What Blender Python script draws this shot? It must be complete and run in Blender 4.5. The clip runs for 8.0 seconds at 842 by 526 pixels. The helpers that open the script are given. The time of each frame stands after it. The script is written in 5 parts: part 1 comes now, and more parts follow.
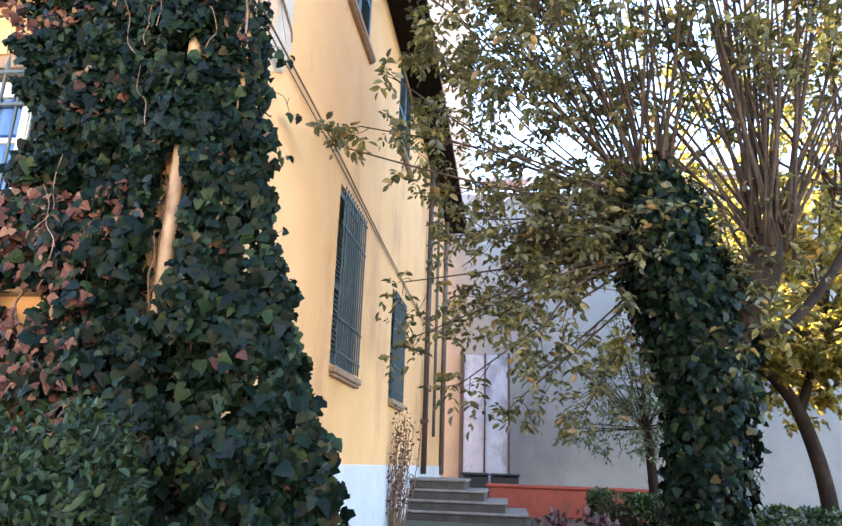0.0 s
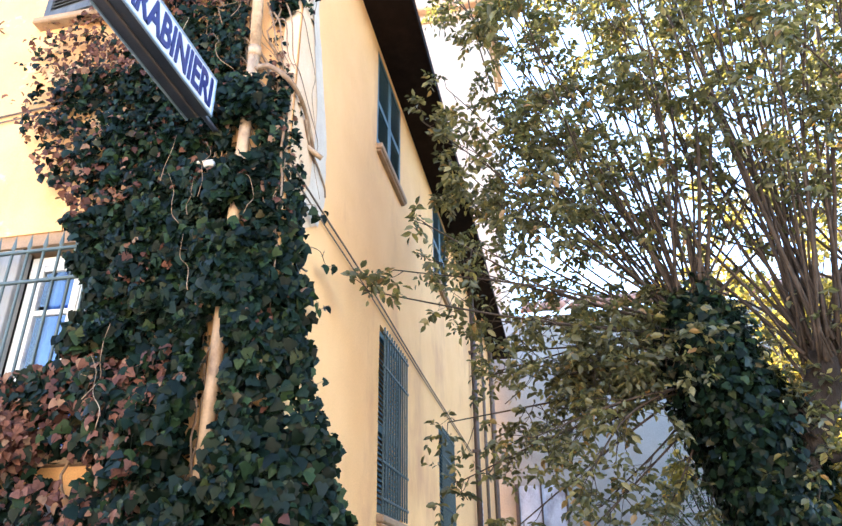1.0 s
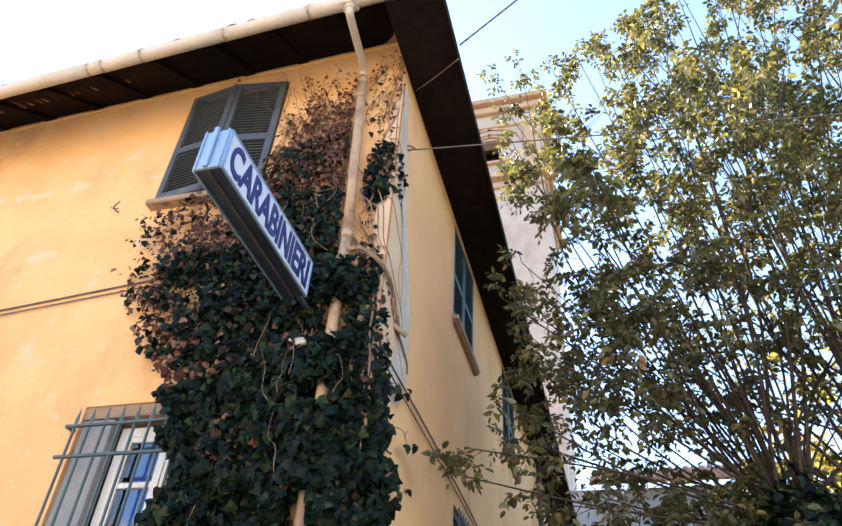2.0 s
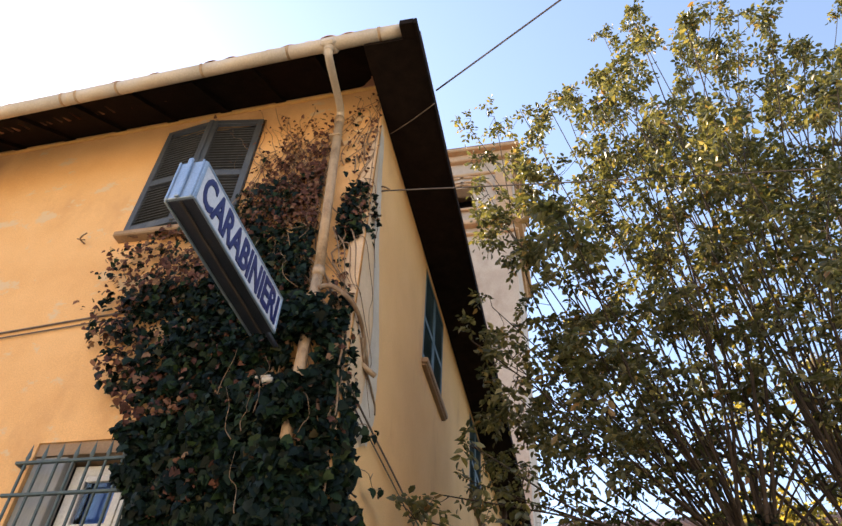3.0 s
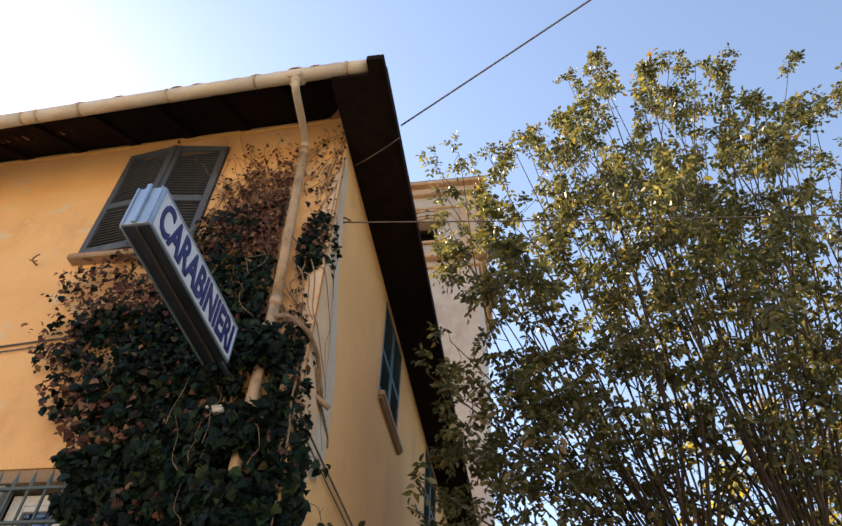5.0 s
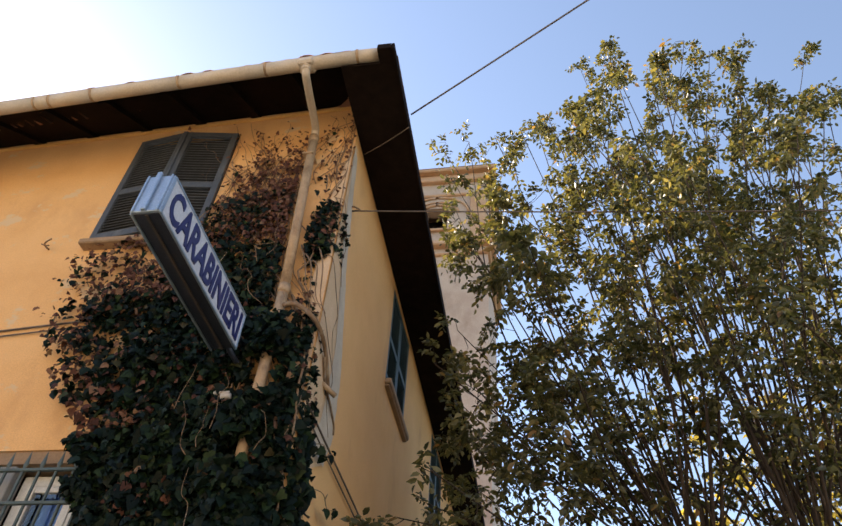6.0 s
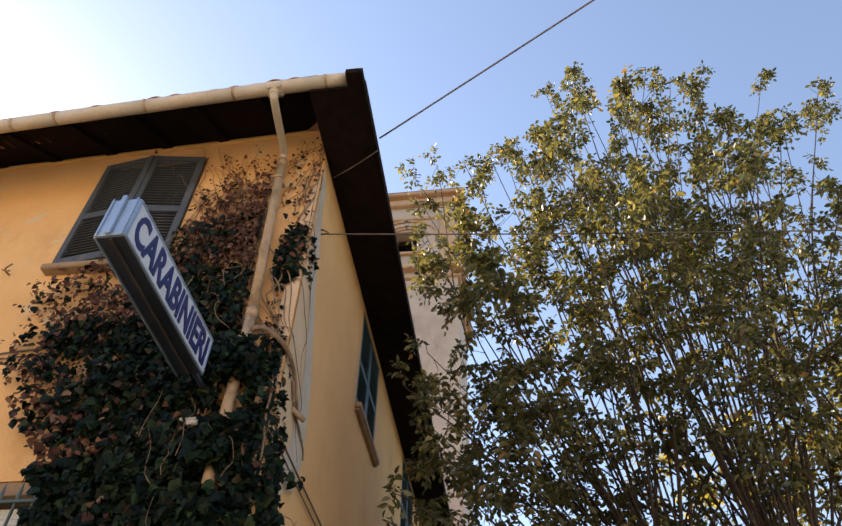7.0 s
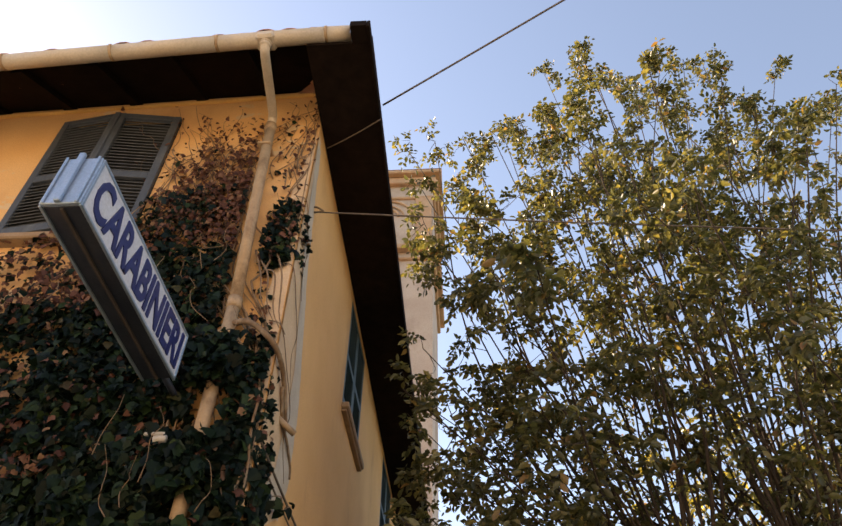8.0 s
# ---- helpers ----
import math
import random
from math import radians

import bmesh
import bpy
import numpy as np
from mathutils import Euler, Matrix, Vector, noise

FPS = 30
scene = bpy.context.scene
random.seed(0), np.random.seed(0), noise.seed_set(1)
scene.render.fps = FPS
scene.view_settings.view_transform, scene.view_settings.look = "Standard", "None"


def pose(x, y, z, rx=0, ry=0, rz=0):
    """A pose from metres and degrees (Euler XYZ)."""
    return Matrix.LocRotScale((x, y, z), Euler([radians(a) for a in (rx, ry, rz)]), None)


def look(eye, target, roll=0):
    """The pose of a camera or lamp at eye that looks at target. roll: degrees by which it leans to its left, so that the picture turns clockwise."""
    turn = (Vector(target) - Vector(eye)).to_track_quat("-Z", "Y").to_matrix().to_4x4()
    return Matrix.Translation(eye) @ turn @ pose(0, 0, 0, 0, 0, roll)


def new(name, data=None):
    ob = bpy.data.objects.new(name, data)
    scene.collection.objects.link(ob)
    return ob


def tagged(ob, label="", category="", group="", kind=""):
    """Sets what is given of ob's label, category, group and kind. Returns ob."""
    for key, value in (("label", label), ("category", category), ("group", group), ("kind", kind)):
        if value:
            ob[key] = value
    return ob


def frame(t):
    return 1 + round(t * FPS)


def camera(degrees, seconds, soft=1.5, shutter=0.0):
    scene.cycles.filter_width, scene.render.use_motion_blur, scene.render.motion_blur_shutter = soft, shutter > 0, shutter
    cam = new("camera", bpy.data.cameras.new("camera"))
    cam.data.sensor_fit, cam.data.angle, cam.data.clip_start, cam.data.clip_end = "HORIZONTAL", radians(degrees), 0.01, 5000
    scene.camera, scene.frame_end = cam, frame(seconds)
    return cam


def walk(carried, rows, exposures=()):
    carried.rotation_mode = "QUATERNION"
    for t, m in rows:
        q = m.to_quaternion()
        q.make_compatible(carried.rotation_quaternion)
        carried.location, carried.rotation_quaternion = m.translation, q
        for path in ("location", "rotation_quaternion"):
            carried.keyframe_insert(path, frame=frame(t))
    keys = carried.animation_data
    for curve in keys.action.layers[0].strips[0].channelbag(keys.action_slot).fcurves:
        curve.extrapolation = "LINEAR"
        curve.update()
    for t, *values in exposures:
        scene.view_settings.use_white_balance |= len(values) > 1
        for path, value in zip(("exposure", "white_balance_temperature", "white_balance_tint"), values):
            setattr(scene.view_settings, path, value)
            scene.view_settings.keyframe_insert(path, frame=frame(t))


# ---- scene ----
cam = camera(62.1, 8.0)
PATH = [
    (0, (1.687, -3.834, 1.731), (1.438, -1.928, 2.283), 2.0),
    (0.5, (1.664, -3.706, 1.719), (1.537, -1.788, 2.271), -2.0),
    (1, (1.732, -3.892, 1.845), (1.382, -2.131, 2.726), -0.5),
    (1.5, (1.648, -3.924, 1.938), (1.277, -2.269, 2.997), 3.7),
    (2, (1.554, -4.063, 1.982), (1.093, -2.569, 3.23), 4.0),
    (2.2, (1.493, -3.998, 1.996), (1.095, -2.58, 3.349), 2.2),
    (3.3, (1.545, -4.058, 1.912), (1.188, -2.625, 3.261), 4.1),
    (3.5, (1.548, -4.081, 1.884), (1.148, -2.609, 3.178), 4.8),
    (4, (1.546, -4.076, 1.902), (1.24, -2.607, 3.225), 3.2),
    (4.5, (1.603, -4.099, 1.875), (1.282, -2.733, 3.3), 4.1),
    (4.7, (1.572, -4.041, 1.953), (1.317, -2.656, 3.373), 2.7),
    (5.8, (1.612, -4.086, 1.948), (1.335, -2.703, 3.365), 4.1),
    (6, (1.602, -4.08, 1.956), (1.318, -2.672, 3.348), 4.4),
    (6.5, (1.585, -4.062, 1.991), (1.345, -2.672, 3.409), 1.6),
    (7, (1.612, -4.081, 1.94), (1.417, -2.709, 3.383), 1.6),
    (7.5, (1.626, -4.092, 1.938), (1.375, -2.709, 3.361), 2.1),
    (7.6, (1.6, -4.066, 1.92), (1.358, -2.698, 3.357), 2.3),
    (7.7, (1.434, -3.833, 2.166), (1.244, -2.459, 3.607), 1.3),
    (7.8, (1.262, -3.63, 2.455), (1.129, -2.234, 3.883), 0.8),
    (8, (1.191, -3.563, 2.585), (1.089, -2.144, 3.990), 1.0),
]
walk(cam, [(t, look(eye, target, roll)) for t, eye, target, roll in PATH], [(0, 3.48, 6100, 14), (0.45, 3.70, 6000, 13), (1.5, 2.92, 6000, 12), (2.0, 2.34, 6100, 13), (2.4, 1.82, 6800, 14), (3.5, 1.68, 7250, 15), (4.0, 1.75, 7200, 15), (4.5, 1.50, 7250, 14), (7.0, 1.30, 7250, 15), (8, 1.38, 8300, 18)])

# ---- place ----
SUN_AZ, SUN_EL = -60.0, 34.0      # degrees: clockwise from +y, above the horizon

# ---- light ----
world = bpy.data.worlds.new("sky")
scene.world = world
world.use_nodes = True
wn = world.node_tree.nodes
sky = wn.new("ShaderNodeTexSky")
sky.sky_type = "NISHITA"
sky.sun_disc = False
sky.sun_elevation, sky.sun_rotation = radians(SUN_EL), radians(SUN_AZ)
sky.dust_density, sky.air_density, sky.ozone_density = 0.35, 1.0, 0.7
wn["Background"].inputs["Strength"].default_value = 0.145
world.node_tree.links.new(sky.outputs["Color"], wn["Background"].inputs["Color"])
sun_data = bpy.data.lights.new("sun", "SUN")
sun_data.energy, sun_data.angle, sun_data.color = 5.0, radians(0.55), (1.0, 0.9, 0.74)
sun = new("sun", sun_data)
_a, _e = radians(SUN_AZ), radians(SUN_EL)
SUN_DIR = Vector((math.sin(_a) * math.cos(_e), math.cos(_a) * math.cos(_e), math.sin(_e)))
sun.matrix_world = look(SUN_DIR * 60, (0, 0, 0))

# ---- materials ----


def ramp_node(nt, stops):
    r = nt.nodes.new("ShaderNodeValToRGB")
    while len(r.color_ramp.elements) < len(stops):
        r.color_ramp.elements.new(0.5)
    for el, (pos, col) in zip(r.color_ramp.elements, stops):
        el.position, el.color = pos, (*col, 1)
    return r


def noise_node(nt, scale, detail=5.0, rough=0.6, coords="Object", stretch=(1, 1, 1)):
    tc, mp, n = (nt.nodes.new("ShaderNode" + k) for k in ("TexCoord", "Mapping", "TexNoise"))
    mp.inputs["Scale"].default_value = stretch
    n.inputs["Scale"].default_value, n.inputs["Detail"].default_value, n.inputs["Roughness"].default_value = scale, detail, rough
    nt.links.new(tc.outputs[coords], mp.inputs["Vector"])
    nt.links.new(mp.outputs["Vector"], n.inputs["Vector"])
    return n


def mixed(nt, fac, a, b, mode="MIX"):
    m = nt.nodes.new("ShaderNodeMix")
    m.data_type, m.blend_type = "RGBA", mode
    for key, v in (("Factor", fac), ("A", a), ("B", b)):
        socket = m.inputs[0] if key == "Factor" else m.inputs[6] if key == "A" else m.inputs[7]
        if isinstance(v, bpy.types.NodeSocket):
            nt.links.new(v, socket)
        elif key == "Factor":
            socket.default_value = v
        else:
            socket.default_value = (*v, 1)
    return m.outputs[2]


def surface(name, base, other, stain=None, scale=6.0, fine=60.0, rough=0.8, metal=0.0, bump=0.3, stretch=(1, 1, 1), stain_scale=0.8, stain_from=0.55,
            spread=0.0, peel=None, bump_depth=0.004, gloss=0.5):
    """base to other by a middling noise, darker and lighter grain by a fine one, stains by a broad one."""
    m = bpy.data.materials.new(name)
    m.use_nodes = True
    nt = m.node_tree
    bsdf = nt.nodes["Principled BSDF"]
    n1 = noise_node(nt, scale, stretch=stretch)
    r1 = ramp_node(nt, [(0.35, base), (0.7, other)])
    nt.links.new(n1.outputs["Fac"], r1.inputs["Fac"])
    col = r1.outputs["Color"]
    n2 = noise_node(nt, fine, 4.0, stretch=stretch)
    r2 = ramp_node(nt, [(0.3, (0.82, 0.82, 0.82)), (0.7, (1.1, 1.1, 1.1))])
    nt.links.new(n2.outputs["Fac"], r2.inputs["Fac"])
    col = mixed(nt, 0.8, col, r2.outputs["Color"], "MULTIPLY")
    if stain:
        n3 = noise_node(nt, stain_scale, 6.0, 0.65, stretch=(1, 1, 0.6))
        r3 = ramp_node(nt, [(stain_from, (0, 0, 0)), (stain_from + 0.16, (1, 1, 1))])
        nt.links.new(n3.outputs["Fac"], r3.inputs["Fac"])
        col = mixed(nt, r3.outputs["Color"], col, stain)
    if peel:
        n4 = noise_node(nt, 2.1, 9.0, 0.72, stretch=(1, 1, 1.4))
        r4 = ramp_node(nt, [(0.575, (0, 0, 0)), (0.605, (1, 1, 1))])
        nt.links.new(n4.outputs["Fac"], r4.inputs["Fac"])
        col = mixed(nt, r4.outputs["Color"], col, peel)
    if spread:
        for source, out in (("ObjectInfo", "Random"), ("NewGeometry", "Random Per Island")):
            s = nt.nodes.new("ShaderNode" + source)
            rr = ramp_node(nt, [(0, (1 - spread,) * 3), (1, (1 + spread,) * 3)])
            nt.links.new(s.outputs[out], rr.inputs["Fac"])
            col = mixed(nt, 1.0, col, rr.outputs["Color"], "MULTIPLY")
    nt.links.new(col, bsdf.inputs["Base Color"])
    bsdf.inputs["Roughness"].default_value, bsdf.inputs["Metallic"].default_value = rough, metal
    bsdf.inputs["Specular IOR Level"].default_value = gloss
    if bump:
        b = nt.nodes.new("ShaderNodeBump")
        b.inputs["Strength"].default_value, b.inputs["Distance"].default_value = bump, bump_depth
        nt.links.new(n2.outputs["Fac"], b.inputs["Height"])
        nt.links.new(b.outputs["Normal"], bsdf.inputs["Normal"])
    return m


def leaf_material(name, stops, rough=0.45, glow=0.35, gloss=0.5):
    """Leaf colours picked by island; some light passes through the blade."""
    m = bpy.data.materials.new(name)
    m.use_nodes = True
    nt = m.node_tree
    bsdf, out = nt.nodes["Principled BSDF"], nt.nodes["Material Output"]
    g = nt.nodes.new("ShaderNodeNewGeometry")
    r = ramp_node(nt, stops)
    nt.links.new(g.outputs["Random Per Island"], r.inputs["Fac"])
    n = noise_node(nt, 45.0, 3.0)
    r2 = ramp_node(nt, [(0.3, (0.75, 0.75, 0.75)), (0.7, (1.2, 1.2, 1.2))])
    nt.links.new(n.outputs["Fac"], r2.inputs["Fac"])
    col = mixed(nt, 1.0, r.outputs["Color"], r2.outputs["Color"], "MULTIPLY")
    nt.links.new(col, bsdf.inputs["Base Color"])
    bsdf.inputs["Roughness"].default_value = rough
    bsdf.inputs["Specular IOR Level"].default_value = gloss
    t, mx = nt.nodes.new("ShaderNodeBsdfTranslucent"), nt.nodes.new("ShaderNodeMixShader")
    warm = mixed(nt, 1.0, col, (1.6, 1.45, 0.62), "MULTIPLY")
    nt.links.new(warm, t.inputs["Color"])
    mx.inputs[0].default_value = glow
    nt.links.new(bsdf.outputs[0], mx.inputs[1])
    nt.links.new(t.outputs[0], mx.inputs[2])
    nt.links.new(mx.outputs[0], out.inputs["Surface"])
    return m


def glass(name):
    m = bpy.data.materials.new(name)
    m.use_nodes = True
    b = m.node_tree.nodes["Principled BSDF"]
    b.inputs["Base Color"].default_value = (0.9, 0.95, 0.97, 1)
    b.inputs["Roughness"].default_value, b.inputs["IOR"].default_value = 0.03, 1.5
    b.inputs["Transmission Weight"].default_value = 1.0
    return m


M_FRONT = surface("ochre_render", (0.69, 0.375, 0.150), (0.77, 0.445, 0.195), (0.55, 0.295, 0.125), scale=1.6, fine=90, rough=0.9, bump=0.45, stain_scale=0.9, stain_from=0.52, peel=(0.62, 0.43, 0.25))
M_SIDE = surface("yellow_render", (0.71, 0.395, 0.160), (0.77, 0.45, 0.195), (0.54, 0.28, 0.125), scale=1.3, fine=90, rough=0.9, bump=0.35, stain_scale=0.7, stain_from=0.53)
M_BAND = surface("moulded_render", (0.66, 0.36, 0.11), (0.72, 0.42, 0.15), (0.45, 0.28, 0.12), scale=3, fine=80, rough=0.9)
M_PLINTH = surface("grey_plinth", (0.50, 0.50, 0.52), (0.58, 0.58, 0.60), (0.40, 0.39, 0.38), scale=2.5, fine=70, rough=0.9)
M_MORTAR = surface("bare_mortar", (0.47, 0.40, 0.33), (0.57, 0.50, 0.42), (0.38, 0.29, 0.21), scale=5, fine=70, rough=0.95, bump=0.6)
M_FADED = surface("faded_render", (0.62, 0.43, 0.27), (0.68, 0.49, 0.33), (0.52, 0.36, 0.22), scale=3, fine=80, rough=0.9, bump=0.4, stain_scale=2)
# dark wood taken to near black: the eaves' shade is in the colour
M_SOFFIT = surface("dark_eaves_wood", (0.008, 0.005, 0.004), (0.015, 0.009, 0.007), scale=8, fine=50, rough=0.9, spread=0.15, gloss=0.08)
M_TILE = surface("clay_tile", (0.32, 0.14, 0.085), (0.40, 0.20, 0.12), (0.22, 0.17, 0.13), scale=10, fine=60, rough=0.9, stain_scale=4, spread=0.2)
M_GUTTER = surface("cream_gutter", (0.48, 0.39, 0.30), (0.56, 0.47, 0.38), (0.33, 0.22, 0.14), scale=4, fine=60, rough=0.5, bump=0.1, stain_scale=2.5, stain_from=0.6)
M_PIPE = surface("tan_downpipe", (0.36, 0.235, 0.135), (0.46, 0.32, 0.20), (0.17, 0.10, 0.055), scale=7, fine=60, rough=0.6, bump=0.25, stain_scale=5, stain_from=0.5)
M_PIPE_DARK = surface("brown_pipe", (0.05, 0.03, 0.025), (0.08, 0.05, 0.04), rough=0.5, bump=0.1)
M_SHUTTER = surface("grey_shutter_paint", (0.045, 0.054, 0.070), (0.070, 0.080, 0.098), (0.10, 0.105, 0.115), scale=9, fine=70, rough=0.6, stain_scale=5, stretch=(1, 1, 0.3))
M_TEAL = surface("teal_shutter_paint", (0.024, 0.058, 0.070), (0.036, 0.080, 0.094), (0.07, 0.09, 0.095), scale=9, fine=60, rough=0.55, stain_scale=4)
M_IRON = surface("green_iron", (0.042, 0.068, 0.075), (0.065, 0.098, 0.10), (0.10, 0.06, 0.04), scale=12, fine=80, rough=0.55, stain_scale=7, stain_from=0.62)
M_SILL = surface("stone_sill", (0.26, 0.165, 0.095), (0.34, 0.225, 0.14), (0.19, 0.14, 0.10), scale=7, fine=60, rough=0.85)
M_WHITE = surface("white_window_paint", (0.72, 0.72, 0.70), (0.80, 0.80, 0.78), (0.55, 0.53, 0.50), scale=6, fine=50, rough=0.5, bump=0.1, stain_scale=6, stain_from=0.62)
M_GREYWOOD = surface("grey_inner_shutter", (0.22, 0.23, 0.23), (0.29, 0.29, 0.285), (0.16, 0.155, 0.15), scale=5, fine=50, rough=0.7, stretch=(1, 1, 0.25))
M_CURTAIN = surface("blue_curtain", (0.06, 0.18, 0.66), (0.15, 0.34, 0.80), (0.50, 0.60, 0.80), scale=9, fine=60, rough=0.9, stretch=(2, 1, 0.2), stain_scale=3, stain_from=0.55)
# near-black colour that stands for the shade of unlit interiors
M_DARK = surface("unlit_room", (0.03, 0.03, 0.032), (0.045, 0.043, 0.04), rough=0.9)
M_GLASS = glass("window_glass")
M_SIGNFRAME = surface("sign_dark_metal", (0.028, 0.035, 0.055), (0.045, 0.052, 0.075), (0.10, 0.07, 0.05), scale=6, fine=60, rough=0.4, metal=0.3, stain_scale=4, stain_from=0.6)
M_SEAM = surface("rusty_seam", (0.055, 0.045, 0.045), (0.09, 0.07, 0.06), rough=0.7, bump=0.2)
# blue base colour paints the sky's reflection on the aluminium
M_SIGNALU = surface("sign_aluminium", (0.30, 0.40, 0.52), (0.38, 0.48, 0.60), scale=6, fine=80, rough=0.35, metal=0.6, bump=0.1)
M_SIGNFACE = surface("sign_white_face", (0.54, 0.56, 0.63), (0.60, 0.62, 0.69), (0.47, 0.48, 0.53), scale=4, fine=60, rough=0.35, bump=0.05, stain_scale=3, stain_from=0.62)
M_SIGNINK = surface("sign_navy", (0.012, 0.02, 0.11), (0.02, 0.03, 0.15), rough=0.4, bump=0.05)
M_CABLE = surface("grey_cable", (0.10, 0.075, 0.06), (0.16, 0.12, 0.10), rough=0.7, bump=0.1)
M_STEM = surface("vine_bark", (0.16, 0.095, 0.055), (0.28, 0.18, 0.11), (0.34, 0.27, 0.20), scale=14, fine=70, rough=0.9, bump=0.6, stain_scale=6)
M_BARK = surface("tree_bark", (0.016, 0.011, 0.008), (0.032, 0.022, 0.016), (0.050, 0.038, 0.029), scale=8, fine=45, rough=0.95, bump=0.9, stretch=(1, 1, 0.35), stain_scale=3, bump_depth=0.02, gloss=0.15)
M_TWIG = surface("twig_bark", (0.038, 0.027, 0.020), (0.078, 0.056, 0.042), scale=10, fine=60, rough=0.9, gloss=0.15)
# ivy green taken down to near black: its self-shadow is in the colour
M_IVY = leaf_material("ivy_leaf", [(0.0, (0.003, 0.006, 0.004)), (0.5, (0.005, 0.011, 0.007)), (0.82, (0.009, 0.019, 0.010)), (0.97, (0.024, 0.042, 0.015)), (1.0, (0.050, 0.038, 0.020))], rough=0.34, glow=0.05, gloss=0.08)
M_IVYDRY = leaf_material("dry_ivy_leaf", [(0.0, (0.050, 0.019, 0.016)), (0.35, (0.095, 0.038, 0.027)), (0.75, (0.155, 0.066, 0.044)), (1.0, (0.23, 0.135, 0.080))], rough=0.7, glow=0.2, gloss=0.25)
M_LEAF = leaf_material("maple_leaf", [(0.0, (0.050, 0.054, 0.028)), (0.45, (0.092, 0.092, 0.046)), (0.82, (0.155, 0.145, 0.068)), (0.95, (0.25, 0.215, 0.09)), (1.0, (0.27, 0.145, 0.06))], rough=0.42, glow=0.42, gloss=0.5)
# brighter, yellower leaf colour with the sunlight of the back tree put in
M_LEAF_SUNLIT = leaf_material("yellowing_leaf", [(0.0, (0.10, 0.095, 0.03)), (0.5, (0.24, 0.20, 0.06)), (1.0, (0.42, 0.34, 0.12))], rough=0.5, glow=0.6)
M_OLIVE = leaf_material("grey_green_leaf", [(0.0, (0.04, 0.065, 0.035)), (0.6, (0.075, 0.105, 0.055)), (1.0, (0.13, 0.15, 0.08))], rough=0.55, glow=0.3)
M_HEDGE = leaf_material("hedge_leaf", [(0.0, (0.014, 0.030, 0.011)), (0.6, (0.028, 0.058, 0.018)), (0.9, (0.055, 0.095, 0.026)), (1.0, (0.10, 0.12, 0.035))], rough=0.4, glow=0.25)
# darker copy of the hedge leaf, with the shrub's shade painted in
M_HEDGE_SHADED = leaf_material("shrub_leaf", [(0.0, (0.008, 0.016, 0.008)), (0.6, (0.016, 0.034, 0.013)), (1.0, (0.035, 0.060, 0.020))], rough=0.5, glow=0.15, gloss=0.25)
M_PURPLE = leaf_material("purple_leaf", [(0.0, (0.035, 0.014, 0.02)), (0.6, (0.075, 0.03, 0.04)), (1.0, (0.10, 0.07, 0.05))], rough=0.5, glow=0.25)
M_GROUND = surface("earth_and_grass", (0.075, 0.065, 0.04), (0.07, 0.085, 0.03), (0.12, 0.10, 0.07), scale=2.5, fine=40, rough=0.95, bump=0.8, bump_depth=0.02)
M_FARWALL = surface("old_white_plaster", (0.24, 0.23, 0.215), (0.31, 0.295, 0.275), (0.16, 0.155, 0.16), scale=0.9, fine=30, rough=0.92, stain_scale=0.35, stain_from=0.52)
M_TOWER = surface("tower_render", (0.46, 0.34, 0.27), (0.55, 0.43, 0.35), (0.34, 0.23, 0.17), scale=0.9, fine=22, rough=0.92, stain_scale=0.4, stain_from=0.5)
M_TOWERTRIM = surface("tower_moulding", (0.50, 0.29, 0.17), (0.57, 0.38, 0.25), (0.30, 0.20, 0.15), scale=1.5, fine=25, rough=0.9, stain_scale=0.8)
M_STEP = surface("worn_stone_step", (0.19, 0.165, 0.145), (0.28, 0.25, 0.22), (0.10, 0.085, 0.07), scale=5, fine=50, rough=0.9, bump=0.5, stain_scale=2.5)
M_RISER = surface("dark_stone_riser", (0.06, 0.052, 0.044), (0.10, 0.087, 0.075), (0.04, 0.035, 0.03), scale=5, fine=50, rough=0.9, bump=0.5)
M_RED = surface("orange_red_paint", (0.28, 0.050, 0.030), (0.36, 0.075, 0.045), (0.17, 0.05, 0.04), scale=5, fine=50, rough=0.6, stain_scale=2.5)
# pale colours of the two added surfaces that throw light back
M_BOUNCE_WALL = surface("pale_cream_render", (0.56, 0.45, 0.31), (0.64, 0.53, 0.38), (0.55, 0.44, 0.31), scale=1.0, fine=40, rough=0.9)
M_BOUNCE_SLAB = surface("pale_paving", (0.42, 0.37, 0.30), (0.50, 0.45, 0.37), (0.32, 0.28, 0.23), scale=1.5, fine=40, rough=0.9)
M_DOOR = surface("pale_metal_paint", (0.38, 0.41, 0.50), (0.50, 0.53, 0.61), (0.20, 0.20, 0.23), scale=2.5, fine=40, rough=0.6, stain_scale=1.6, stain_from=0.5)
M_BLACK = surface("black_plastic", (0.014, 0.014, 0.017), (0.024, 0.024, 0.028), rough=0.5, bump=0.1)
M_VIOLET = surface("violet_print", (0.20, 0.08, 0.28), (0.26, 0.12, 0.34), rough=0.6, bump=0.0)
M_LAMPWHITE = surface("white_plastic", (0.46, 0.41, 0.36), (0.54, 0.50, 0.45), rough=0.5, bump=0.05)

# ---- mesh helpers ----


def mesh_of(name, verts, faces, material, smooth=False):
    me = bpy.data.meshes.new(name)
    me.from_pydata(verts, [], faces)
    me.materials.append(material)
    if smooth:
        me.polygons.foreach_set("use_smooth", [True] * len(me.polygons))
    me.update()
    return me


